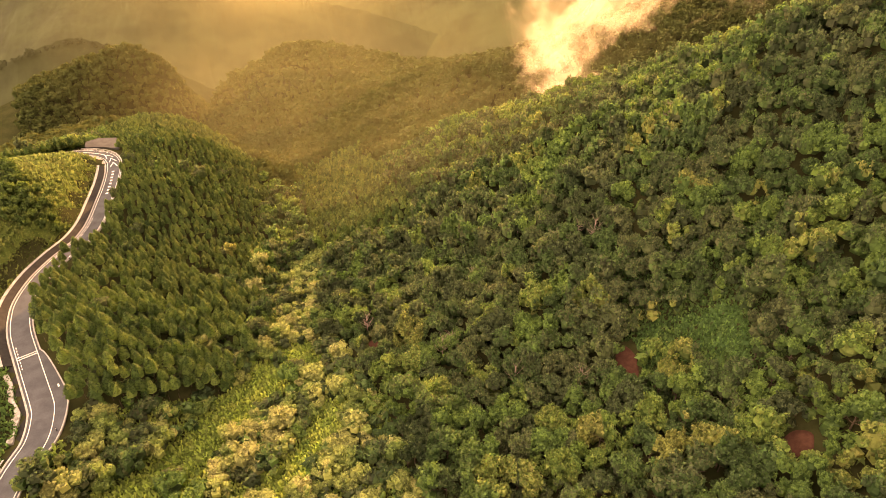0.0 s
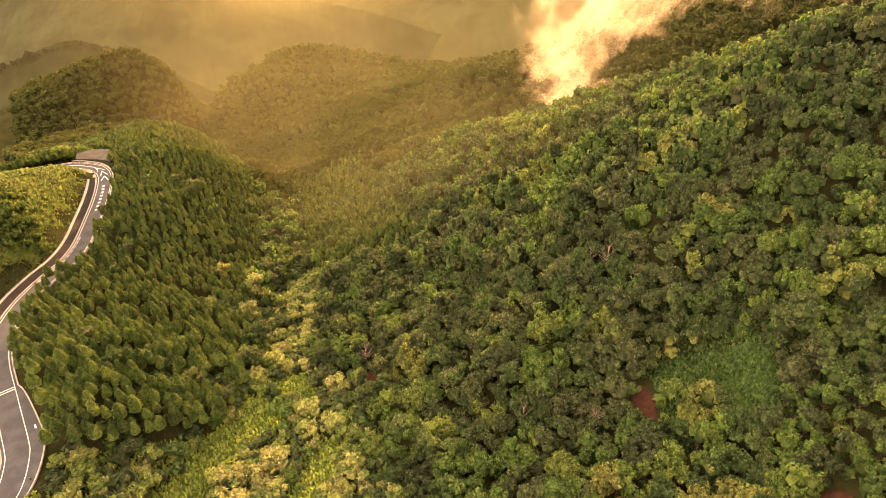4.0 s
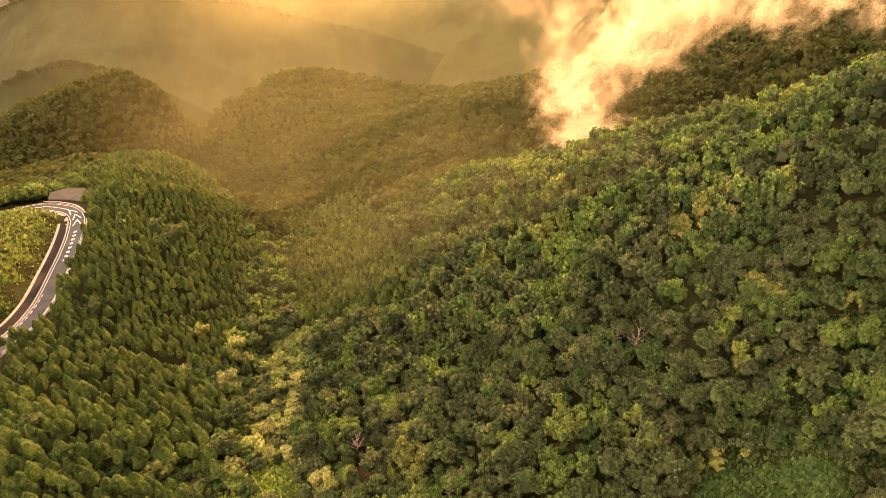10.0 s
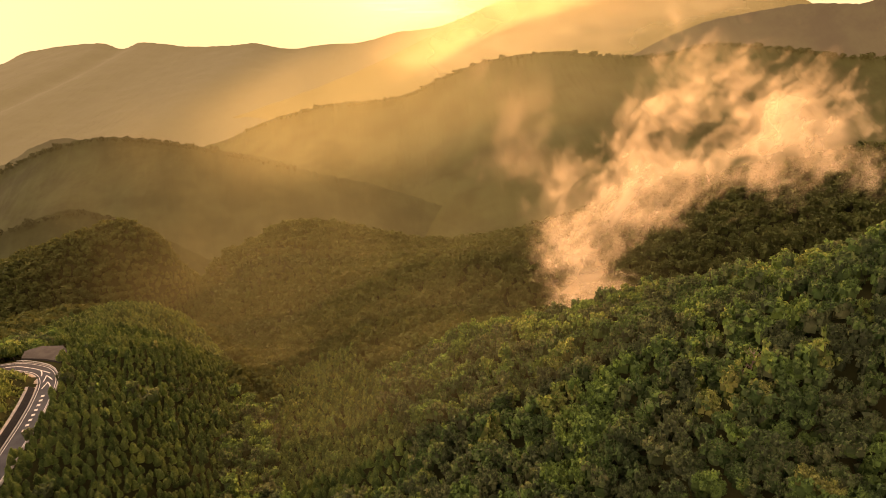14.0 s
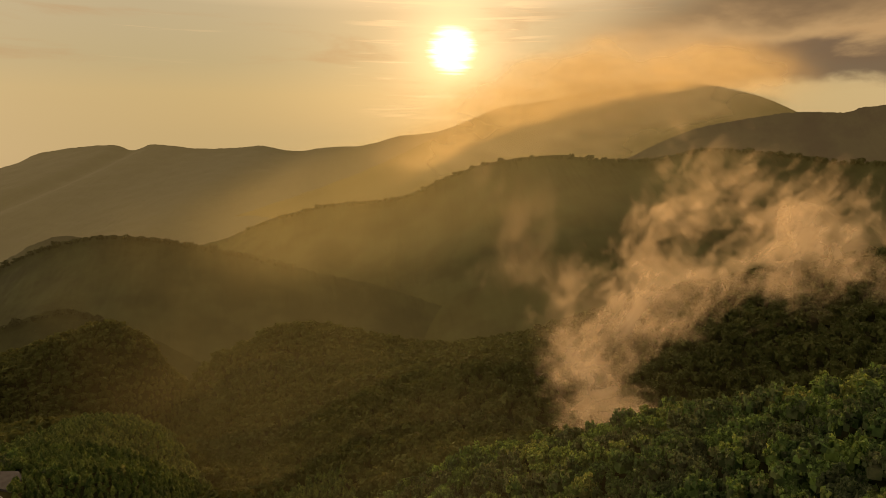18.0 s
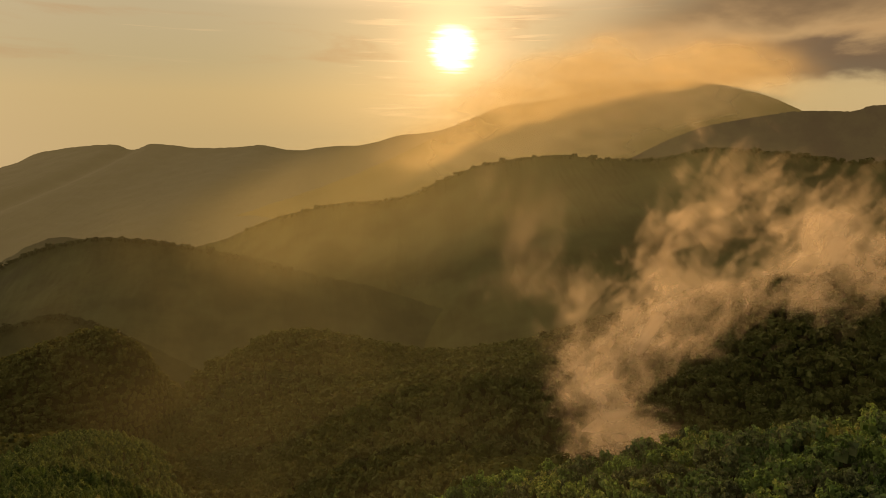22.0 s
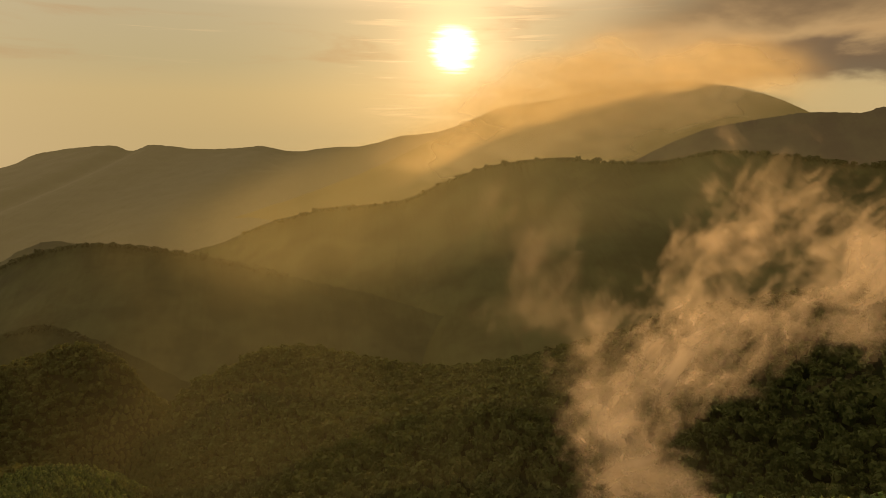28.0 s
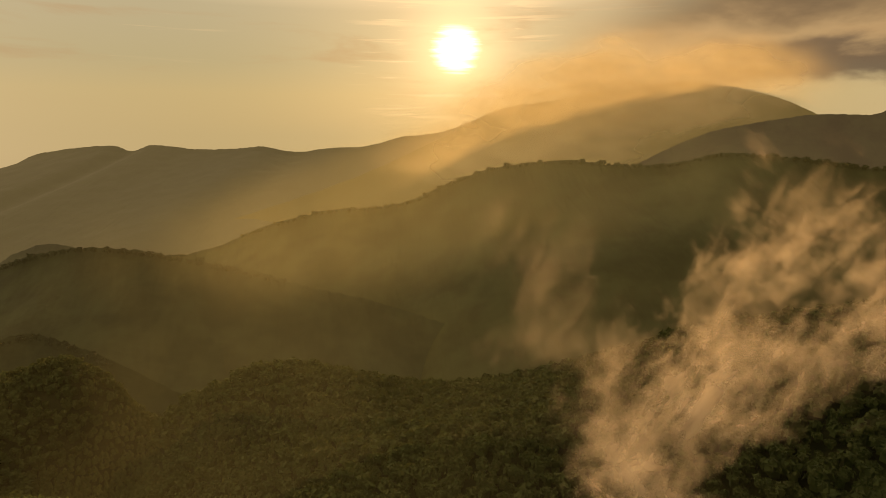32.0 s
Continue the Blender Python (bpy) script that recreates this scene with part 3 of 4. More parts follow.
def leaves(points, normals, size, tilt=0.65):
    """One small uneven triangle for each spray of leaves, facing roughly outwards."""
    n = len(points)
    nm = normals + rng.normal(0, tilt, (n, 3)) * 0.6
    nm /= np.linalg.norm(nm, axis=1)[:, None]
    a = np.cross(nm, rng.normal(0, 1, (n, 3)))
    a /= np.linalg.norm(a, axis=1)[:, None] + 1e-9
    b = np.cross(nm, a)
    s = size * rng.uniform(0.65, 1.35, (n, 1))
    w = s * rng.uniform(0.5, 0.9, (n, 1))
    bend = nm * s * rng.uniform(-0.35, 0.1, (n, 1))
    v = np.stack([points - a * s * 0.6 - b * w * 0.4, points + a * s * 0.6 - b * w * 0.4 + bend, points + b * w * 0.75], 1).reshape(-1, 3)
    return v, np.arange(3 * n).reshape(-1, 3)


def joined(pieces):
    v, f, base = [], [], 0
    for a, b in pieces:
        v.append(a), f.append(np.asarray(b) + base)
        base += len(a)
    return np.vstack(v), np.vstack(f)


def thirds(geo):
    """Quads parted into triangles."""
    f = np.asarray(geo[1])
    return geo[0], np.vstack([f[:, [0, 1, 2]], f[:, [0, 2, 3]]])


def broad_crown(lobes, clumps, size, core=0.78, spread_by=0.78, flat=0.8, heart=BLOCK, lobe=0.34, skirt=BALL, puffs=1):
    """A crown of unit radius about: many overlapping lobes, each of rounded puffs covered in sprays of leaves."""
    pieces, pts, nms = [], [], []
    n = max(4, clumps // (lobes * puffs))
    for k in range(lobes):
        ang = 2.4 * k + rng.uniform(-0.35, 0.35)
        d = spread_by * math.sqrt((k + 0.25) / lobes) * rng.uniform(0.88, 1.12)
        r = lobe * rng.uniform(0.75, 1.25)
        c = np.array([d * math.cos(ang), d * math.sin(ang), 0.85 - 0.8 * d * d + rng.uniform(-0.12, 0.14)])
        for j in range(puffs):
            turn = 2.4 * j + ang
            reach = 0.0 if puffs == 1 else 0.72 * r * math.sqrt((j + 0.2) / puffs)
            pr = r if puffs == 1 else r * rng.uniform(0.42, 0.62)
            pc = c + (reach * math.cos(turn), reach * math.sin(turn), 0 if puffs == 1 else 0.62 * r - 0.7 * reach)
            w = rng.normal(0, 1, (n, 3))
            w[:, 2] = np.abs(w[:, 2]) * 1.15 - 0.2
            w /= np.linalg.norm(w, axis=1)[:, None]
            pts.append(pc + w * pr * rng.uniform(0.82, 1.16, (n, 1)) * (1, 1, flat))
            nms.append(w)
        a = rng.uniform(0, 1.5)
        hv = heart[0] @ np.array([[math.cos(a), math.sin(a), 0], [-math.sin(a), math.cos(a), 0], [0, 0, 1]])
        pieces.append(thirds((hv * r * core * (1, 1, flat) + c - (0, 0, 0.12 * r), heart[1])))
    # A low closed skirt so that no light ground shows through from above.
    pieces.append(thirds((skirt[0] * (0.52, 0.52, 0.4) + (0, 0, 0.24), skirt[1])))
    pieces.append(leaves(np.vstack(pts), np.vstack(nms), size))
    return joined(pieces)


def conifer_crown(tufts, size, rings=5, sides=7):
    """A rounded bullet of short sprays about a closed heart; unit radius, height 3."""
    v = []
    for k in range(rings):
        t = k / (rings - 1)
        rad = 0.88 * (1 - t ** 1.5) ** 0.85 + 0.05
        for s in range(sides):
            a = 2 * math.pi * (s + 0.5 * (k % 2)) / sides
            q = rad * rng.uniform(0.8, 1.1)
            v.append((q * math.cos(a), q * math.sin(a), 0.35 + 2.45 * t))
    f = [(k * sides + s, k * sides + (s + 1) % sides, (k + 1) * sides + (s + 1) % sides, (k + 1) * sides + s) for k in range(rings - 1) for s in range(sides)]
    t = rng.uniform(0.1, 1, tufts) ** 0.75
    a = rng.uniform(0, 2 * math.pi, tufts)
    rad = (1 - t ** 1.5) ** 0.85 * rng.uniform(0.84, 1.12, tufts) + 0.05
    p = np.stack([rad * np.cos(a), rad * np.sin(a), 0.35 + 2.55 * t + rng.uniform(-0.1, 0.1, tufts)], -1)
    nm = np.stack([np.cos(a), np.sin(a), 0.3 + 0.9 * t * t], -1)
    return joined([thirds((np.array(v), np.array(f))), leaves(p, nm / np.linalg.norm(nm, axis=1)[:, None], size, 0.45)])


def branching(limbs, height, spread_by, r0):
    """A trunk with limbs that part from it, as one mesh."""
    pieces = [tapered([(0, 0, -0.6), (0.05, 0.02, height * 0.5), (0.0, 0.1, height)], [r0, r0 * 0.7, r0 * 0.3])]
    for k in range(limbs):
        a = 2.4 * k + rng.uniform(-0.3, 0.3)
        h = height * rng.uniform(0.45, 0.9)
        e = np.array([math.cos(a), math.sin(a), 0.0]) * spread_by * rng.uniform(0.6, 1.0) + (0, 0, h + spread_by * rng.uniform(0.4, 0.8))
        m = np.array([e[0] * 0.5, e[1] * 0.5, h + (e[2] - h) * 0.35])
        pieces.append(tapered([(0, 0, h), m, e], [r0 * 0.45, r0 * 0.3, r0 * 0.1], 5))
    return joined(pieces)


def bare_mesh(name, geo, mat, smooth=False):
    ob = mesh_object(name, geo[0], geo[1], mat, smooth=smooth)
    me = ob.data
    bpy.data.objects.remove(ob)
    return me


BROAD_NEAR = [broad_crown(int(rng.integers(8, 11)), 440, 0.145, core=0.68, lobe=0.36, puffs=4) for _ in range(9)]
BROAD_MID = [broad_crown(int(rng.integers(5, 7)), 120, 0.25, core=0.6, lobe=0.42, skirt=BLOCK, puffs=2) for _ in range(7)]
BROAD_FAR = [broad_crown(4, 48, 0.42, core=0.7, lobe=0.5, spread_by=0.6, skirt=BLOCK) for _ in range(6)]
BROAD_TINY = [broad_crown(3, 27, 0.52, core=0.75, lobe=0.54, spread_by=0.55, skirt=BLOCK) for _ in range(6)]
CON_NEAR = [conifer_crown(230, 0.22) for _ in range(6)]
CON_FAR = [conifer_crown(62, 0.42, 4, 6) for _ in range(5)]
UNDER = [broad_crown(3, 24, 0.5, lobe=0.5, spread_by=0.5, skirt=BLOCK) for _ in range(4)]
BUSH = [broad_crown(8, 380, 0.15, lobe=0.38, puffs=3) for _ in range(5)]

# ---- plants: where they grow ----
STREAM_FINE = resample(STREAM, 5.0)


def stream_x(y):
    return np.interp(y, STREAM_FINE[:, 1], STREAM_FINE[:, 0])


def in_view(x, y, wide=0.0):
    return (np.abs(x) < 72 + wide + 0.62 * y) & (x < np.where(y > 290, 430, 235))


def near_line(x, y, line, width):
    p = np.array(line, float)
    best = np.full(np.shape(x), 1e9)
    for a, b in zip(p[:-1], p[1:]):
        ab = b - a
        t = np.clip(((x - a[0]) * ab[0] + (y - a[1]) * ab[1]) / (ab @ ab), 0, 1)
        best = np.minimum(best, np.hypot(x - a[0] - t * ab[0], y - a[1] - t * ab[1]))
    return best < width


KNOLL_BUSHES = [(-180, 206), (-168, 199), (-160, 192)]


def plan(x, y):
    """What covers the ground: 0 nothing, 1 broadleaf, 2 conifer, 3 yellowing shrub, 4 pale bamboo grass, 5 green bamboo grass."""
    gap, _, side = road_gap(x, y)
    sx = stream_x(y)
    kind = np.ones(np.shape(x), int)
    warp = 5 * wave(x, y, 11.0, 4.0)
    kind[(x < sx - 14 + warp) & (y > 106 + 0.7 * (x + 97) + 0.6 * warp) & (y < 455) & (x > -235)] = 2
    kind[(x > sx + 6) & (x < sx + 52 + 2 * warp) & (y > 212) & (y < 345)] = 2
    kind[(x < sx - 4) & (y > 455) & (y < 640) & (x > -290) & (x < -180 - 0.3 * (y - 455))] = 2
    kind[near_line(x, y, [(-112, 186), (-96, 187), (-84, 181), (-72, 186)], 3.0 + 0.3 * warp)] = 3
    kind[near_line(x, y, [(-90, 137), (-78, 142), (-66, 136)], 2.6)] = 3
    kind[near_line(x, y, [(-66, 210), (-62, 176), (-57, 150)], 8.0 + 0.5 * warp) & (kind != 3)] = 3
    kind[(x < sx + 12 + 0.34 * (150 - y) + warp) & (y < 150) & (x > -106) & (kind == 1)] = 3
    kind[near_line(x, y, [(-84, 78), (-76, 95), (-67, 116), (-60, 132), (-54, 144)], 7.0 + 0.6 * warp) | near_line(x, y, [(-48, 92), (-40, 106), (-38, 116)], 4.5 + 0.4 * warp)] = 4
    kind[near_line(x, y, [(54, 122), (66, 119), (64, 109)], 6.5)] = 5
    knoll = (side > 0) & (gap < 75) & (y > 128) & (x > -260) & (x < -120)
    kind[knoll] = 4
    kind[(side > 0) & (gap < 22) & (y <= 140)] = 5
    kind[near_line(x, y, [(-29, 143), (-27, 148)], 2.6) | near_line(x, y, [(43.5, 112), (45, 121)], 3.4) | near_line(x, y, [(70, 81), (72, 86)], 2.5)] = 0
    kind[(gap < 5.2 + 1.75 * ((side > 0) & (y > 122)) + 2.6 * ((y > 95) & (y < 128) & (side < 0)))] = 0
    kind[near_line(x, y, [(-178, 276), (-180, 290)], 9.0)] = 0
    return kind


def scatter(x0, x1, y0, y1, step, jitter=0.42, wide=0.0):
    X, Y = np.meshgrid(np.arange(x0, x1, step), np.arange(y0, y1, step))
    X = X + (np.arange(Y.shape[0]) % 2)[:, None] * step * 0.5
    x, y = X.ravel() + rng.uniform(-jitter, jitter, X.size) * step, Y.ravel() + rng.uniform(-jitter, jitter, X.size) * step
    k = in_view(x, y, wide)
    return x[k], y[k]


def stand(name, x, y, z, protos, radius, tall, mat, label, category, sink=0.0):
    """Many plants as one mesh; each is a turned, stretched copy of a prototype."""
    v, f, base = [], [], 0
    pick = rng.integers(0, len(protos), len(x))
    turn = rng.uniform(0, 2 * math.pi, len(x))
    for k in range(len(protos)):
        m = np.nonzero(pick == k)[0]
        if not len(m):
            continue
        pv, pf = protos[k]
        c, s = np.cos(turn[m])[:, None], np.sin(turn[m])[:, None]
        px = (pv[None, :, 0] * c - pv[None, :, 1] * s) * radius[m, None] + x[m, None]
        py = (pv[None, :, 0] * s + pv[None, :, 1] * c) * radius[m, None] + y[m, None]
        pz = pv[None, :, 2] * tall[m, None] + (z[m] + sink * tall[m])[:, None]
        v.append(np.stack([px, py, pz], -1).reshape(-1, 3))
        f.append((pf[None] + (np.arange(len(m)) * len(pv))[:, None, None]).reshape(-1, pf.shape[1]) + base)
        base += len(m) * len(pv)
    ob = mesh_object(name, np.vstack(v), np.vstack(f), mat)
    return tagged(ob, label, category, kind="stuff")


def tree_things(name, x, y, z, crowns, trunks, radius, tall, lift, label, category, group, vary=lambda k: ""):
    """Single trees: an empty at the foot with trunk and crown under it, sharing meshes."""
    for k in range(len(x)):
        base = bpy.data.objects.new(name, None)
        scene.collection.objects.link(base)
        base.matrix_basis = Matrix.LocRotScale((x[k], y[k], z[k]), Euler((0, 0, rng.uniform(0, 6.28))), None)
        tagged(base, vary(k) or label, category, group)
        trunk = new("trunk", trunks[k % len(trunks)])
        crown = new("crown", crowns[int(rng.integers(0, len(crowns)))])
        trunk.parent, crown.parent = base, base
        trunk.scale = (radius[k] / 3.8, radius[k] / 3.8, tall[k] / 5.0)
        crown.location, crown.scale = (0, 0, lift[k]), (radius[k], radius[k], tall[k])


# Broadleaf wood: the slope below the flight singly, the rest as stands.
x, y = scatter(-260, 240, 46, 300, 3.3)
kind = plan(x, y)
m = (kind == 1) | ((kind == 2) & (rng.uniform(0, 1, len(x)) < 0.03))
x, y = x[m], y[m]
z = ground(x, y)
big = np.clip(rng.lognormal(0, 0.25, len(x)), 0.65, 1.7)
radius, tall = 2.5 * big, 3.5 * big ** 0.7 * rng.uniform(0.85, 1.15, len(x))
lift = 3.2 * big + rng.uniform(-0.6, 1.2, len(x))
single = (x > -30) & (x < 80) & (y > 76) & (y < 150)
single &= np.cumsum(single) <= 290
broad_meshes = [bare_mesh("broadleaf_crown", p, LEAF) for p in BROAD_NEAR]
trunk_meshes = [bare_mesh("broadleaf_trunk", branching(6, 5.0, 2.2, 0.24), BARK) for _ in range(3)]
words = ["broad green broadleaf tree on the forest slope", "large spreading broadleaf tree standing above its neighbours", "small young broadleaf tree in the dense wood"]
bs = big[single]
tree_things("broadleaf_tree", x[single], y[single], z[single], broad_meshes, trunk_meshes, radius[single], tall[single], lift[single], words[0], "tree", "broadleaf trees on the slope",
            lambda k: words[1] if bs[k] > 1.3 else words[2] if bs[k] < 0.8 else words[0])
rest = ~single
close = rest & (y < 175)
stand("broadleaf_forest", x[close], y[close], z[close] + lift[close], BROAD_NEAR, radius[close], tall[close], LEAF, "dense mixed green broadleaf forest canopy on the slope", "forest")
close = rest & (y >= 175)
stand("broadleaf_forest", x[close], y[close], z[close] + lift[close], BROAD_MID, radius[close], tall[close], LEAF, "dense broadleaf forest canopy along the spur", "forest")
xf, yf = scatter(-330, 260, 300, 430, 5.4)
m = plan(xf, yf) == 1
xf, yf = xf[m], yf[m]
bf = np.clip(rng.lognormal(0, 0.24, len(xf)), 0.65, 1.6)
stand("broadleaf_forest", xf, yf, ground(xf, yf) + 3.0 * bf, BROAD_FAR, 3.7 * bf, 4.6 * bf ** 0.7, FAR_LEAF, "broadleaf forest behind the spur", "forest")
xf, yf = scatter(-520, 430, 300, 690, 5.5)
kf = plan(xf, yf)
m = (kf == 1) & ((yf >= 430) | (xf < -330) | (xf > 260))
xf, yf = xf[m], yf[m]
zf = ground(xf, yf)
bf = np.clip(rng.lognormal(0, 0.22, len(xf)), 0.65, 1.6)
stand("broadleaf_forest", xf, yf, zf + 2.8 * bf, BROAD_TINY, 3.7 * bf, 4.4 * bf ** 0.7, FAR_LEAF, "far broadleaf forest over the hills", "forest")

xf, yf = scatter(-140, 140, -40, 46, 6.4)
m = road_gap(xf, yf)[0] > 8
xf, yf = xf[m], yf[m]
bf = np.clip(rng.lognormal(0, 0.22, len(xf)), 0.65, 1.6)
stand("broadleaf_forest", xf, yf, ground(xf, yf) + 3.0 * bf, BROAD_FAR, 4.4 * bf, 4.8 * bf ** 0.7, LEAF, "broadleaf forest behind the start of the flight", "forest")

# Low growth that closes the gaps between the crowns.
x, y = scatter(-110, 235, 40, 210, 4.4, 0.5)
k = plan(x, y)
m = (k == 1) | (k == 3) | ((k == 2) & (y < 185) & (x > -125))
x, y = x[m], y[m]
big = rng.uniform(0.7, 1.3, len(x))
stand("undergrowth", x, y, ground(x, y) - 0.3, UNDER, 2.6 * big, 2.6 * big, LEAF, "low green undergrowth between the trees", "undergrowth")

# Conifer plantation.
low, high = scatter(-270, 60, 100, 178, 2.95, 0.3), scatter(-270, 60, 178, 330, 2.5, 0.3)
x, y = np.r_[low[0], high[0]], np.r_[low[1], high[1]]
m = (plan(x, y) == 2)
x, y = x[m], y[m]
z = ground(x, y)
big = np.clip(rng.normal(1, 0.14, len(x)), 0.65, 1.35) * np.interp(y, [150, 215], [1.0, 0.76])
radius, tall = 1.6 * big, 1.5 * big
single = (x > -125) & (x < -55) & (y > 110) & (y < 160)
single &= np.cumsum(single) <= 290
con_meshes = [bare_mesh("conifer_crown", p, NEEDLE) for p in CON_NEAR]
con_trunks = [bare_mesh("conifer_trunk", tapered([(0, 0, -0.6), (0, 0, 5), (0, 0, 9)], [0.2, 0.16, 0.05]), BARK)]
tree_things("conifer", x[single], y[single], z[single], con_meshes, con_trunks, radius[single], tall[single], 4.6 * big[single], "dark green plantation conifer with a blunt crown", "tree", "planted conifers below the road")
rest = ~single
close = rest & (y < 235)
stand("conifer_plantation", x[close], y[close], z[close] + 4.6 * big[close], CON_NEAR, radius[close], tall[close], NEEDLE, "dense plantation of dark green conifers below the road", "forest")
close = rest & (y >= 235)
stand("conifer_plantation", x[close], y[close], z[close] + 4.6 * big[close], CON_FAR, radius[close], tall[close], NEEDLE, "conifer plantation on the falling hillside", "forest")
x, y = scatter(-300, 60, 330, 458, 2.9, 0.3)
m = (plan(x, y) == 2)
x, y = x[m], y[m]
big = np.clip(rng.normal(1, 0.14, len(x)), 0.65, 1.35)
stand("conifer_plantation", x, y, ground(x, y) + 3.6 * big, CON_FAR, 1.5 * big, 1.3 * big, NEEDLE, "conifer plantation on the rounded hillside behind the bend", "forest")
x, y = scatter(-420, 60, 458, 650, 4.0, 0.3)
m = (plan(x, y) == 2)
x, y = x[m], y[m]
big = np.clip(rng.normal(1, 0.14, len(x)), 0.65, 1.35)
stand("conifer_plantation", x, y, ground(x, y) + 4.6 * big, CON_FAR, 2.1 * big, 1.7 * big, FAR_LEAF, "far conifer plantation on the hill", "forest")

# Yellowing shrubs along the stream and the clearings.
x, y = scatter(-130, 20, 60, 225, 4.3)
k = plan(x, y)
m = (k == 3) | ((k == 4) & (x > -110) & (rng.uniform(0, 1, len(x)) < 0.05))
x, y = x[m], y[m]
z = ground(x, y)
big = np.clip(rng.lognormal(0, 0.3, len(x)), 0.5, 1.7)
bush_meshes = [bare_mesh("shrub_crown", p, YELLOW) for p in BUSH]
green_meshes = [bare_mesh("shrub_crown", p, LEAF) for p in BUSH]
# The knoll thicket takes the conifer green, its shade painted in by colour.
shaded_meshes = [bare_mesh("shrub_crown", p, NEEDLE) for p in BUSH]
for part_of, meshes, name, label in ((rng.uniform(0, 1, len(x)) < 0.68, bush_meshes, "yellow_shrub", "yellow-green shrub lit by the low sun"), (None, green_meshes, "green_shrub", "green rounded shrub in the valley clearing")):
    pick = part_of if part_of is not None else ~taken
    taken = pick
    pick = pick & (np.cumsum(pick) <= 295)
    tree_things(name, x[pick], y[pick], z[pick], meshes, trunk_meshes, 3.0 * big[pick], 2.9 * big[pick], 0.5 * big[pick], label, "shrub", name.replace("_", " ") + "s by the stream")


def blades(name, kinds, x0, x1, y0, y1, step, tall, mat, label):
    """Bamboo grass: leaning tufts of broad blades, all one mesh."""
    x, y = scatter(x0, x1, y0, y1, step, 0.5, 30.0)
    m = np.isin(plan(x, y), kinds)
    x, y = x[m], y[m]
    z = ground(x, y)
    n = len(x)
    v = []
    for _ in range(3):
        a = rng.uniform(0, 6.28, n)
        d = np.stack([np.cos(a), np.sin(a), 0 * a], -1)
        s = np.stack([-np.sin(a), np.cos(a), 0 * a], -1)
        p = np.stack([x, y, z + 0.15], -1) + rng.normal(0, 0.25, (n, 3)) * (1, 1, 0)
        h = tall * rng.uniform(0.6, 1.4, (n, 1))
        up = np.array([[0, 0, 1.0]])
        v.append(np.stack([p - s * 0.26 * tall, p + s * 0.26 * tall, p + up * h + d * h * 0.6 + s * 0.36 * tall, p + up * h * 0.9 + d * h * 0.5 - s * 0.3 * tall], 1).reshape(-1, 3))
    v = np.vstack(v)
    return tagged(mesh_object(name, v, np.arange(len(v)).reshape(-1, 4), mat), label, "grass", kind="stuff")




def turf(name, x0, x1, y0, y1, mat, label, kinds=(4,), step=1.5, lumps=0.14):
    """A low closed mat of grass under the blades, hugging the ground."""
    gx, gy = np.arange(x0, x1, step), np.arange(y0, y1, step)
    X, Y = np.meshgrid(gx, gy)
    keep = np.isin(plan(X + 0.75, Y + 0.75), kinds)
    keep &= (x1 > -60) | (road_gap(X + 0.75, Y + 0.75)[2] > 0)
    Z = ground(X, Y) + 0.16 + lumps * rng.uniform(-1, 1, X.shape)
    f = grid_faces(len(gx), len(gy))[keep[:-1, :-1].ravel()]
    used, back = np.unique(f, return_inverse=True)
    v = np.stack([X, Y, Z], -1).reshape(-1, 3)[used]
    return tagged(mesh_object(name, v, back.reshape(-1, 4), mat, smooth=True), label, "grass", kind="stuff")


turf("grass_mat", -230, -110, 118, 268, TURF, "olive mat of bamboo grass over the knoll", (1, 4, 5), 0.8, 0.2)
turf("grass_mat", 44, 92, 104, 150, GREEN_TURF, "low green mat of bamboo grass on the slope", (5,), 0.9, 0.2)
turf("grass_mat", -112, -24, 70, 160, TURF, "low lime-green mat of grass in the valley clearing")
blades("bamboo_grass", [1, 4], -250, -118, 120, 285, 0.52, 0.48, GRASS, "yellow-green bamboo grass covering the knoll above the road")
blades("bamboo_grass", [4], -250, -118, 128, 275, 1.7, 1.3, GRASS, "tall tufts of bamboo grass standing out on the knoll")
blades("bamboo_grass", [3, 4], -112, -12, 70, 205, 0.8, 0.9, LIME, "bright yellow-green bamboo grass in the valley clearing")
blades("bamboo_grass", [1, 5], 44, 92, 104, 150, 0.62, 0.75, DARKGRASS, "deep green bamboo grass patch on the slope")
blades("bamboo_grass", [5], -190, -90, 40, 142, 0.9, 0.9, DARKGRASS, "green grass verge above the road")

x, y = scatter(-215, -145, 170, 225, 3.0, 0.4, 30.0)
m = near_line(x, y, KNOLL_BUSHES, 8.0)
x, y = x[m], y[m]
big = np.clip(rng.lognormal(0, 0.25, len(x)), 0.6, 1.5)
tree_things("green_shrub", x, y, ground(x, y), shaded_meshes, trunk_meshes, 2.2 * big, 2.6 * big, 0.5 * big, "green rounded shrub in a thicket on the grassy knoll, shade put into its colour", "shrub", "dark shrubs on the knoll")
x, y = scatter(-262, -182, 292, 350, 5.2)
m = near_line(x, y, [(-250, 338), (-222, 318), (-198, 300)], 12.0)
x, y = x[m], y[m]
big = np.clip(rng.lognormal(0, 0.25, len(x)), 0.6, 1.5)
tree_things("olive_tree", x, y, ground(x, y), green_meshes, trunk_meshes, 3.0 * big, 3.8 * big, 2.0 * big, "olive-green broadleaf tree behind the hairpin bend", "tree", "olive trees behind the bend")
x, y = scatter(-100, -60, 172, 215, 6.0)
m = (plan(x, y) != 4) & (rng.uniform(0, 1, len(x)) < 0.07)
x, y = x[m], y[m]
big = np.clip(rng.lognormal(0, 0.25, len(x)), 0.6, 1.5)
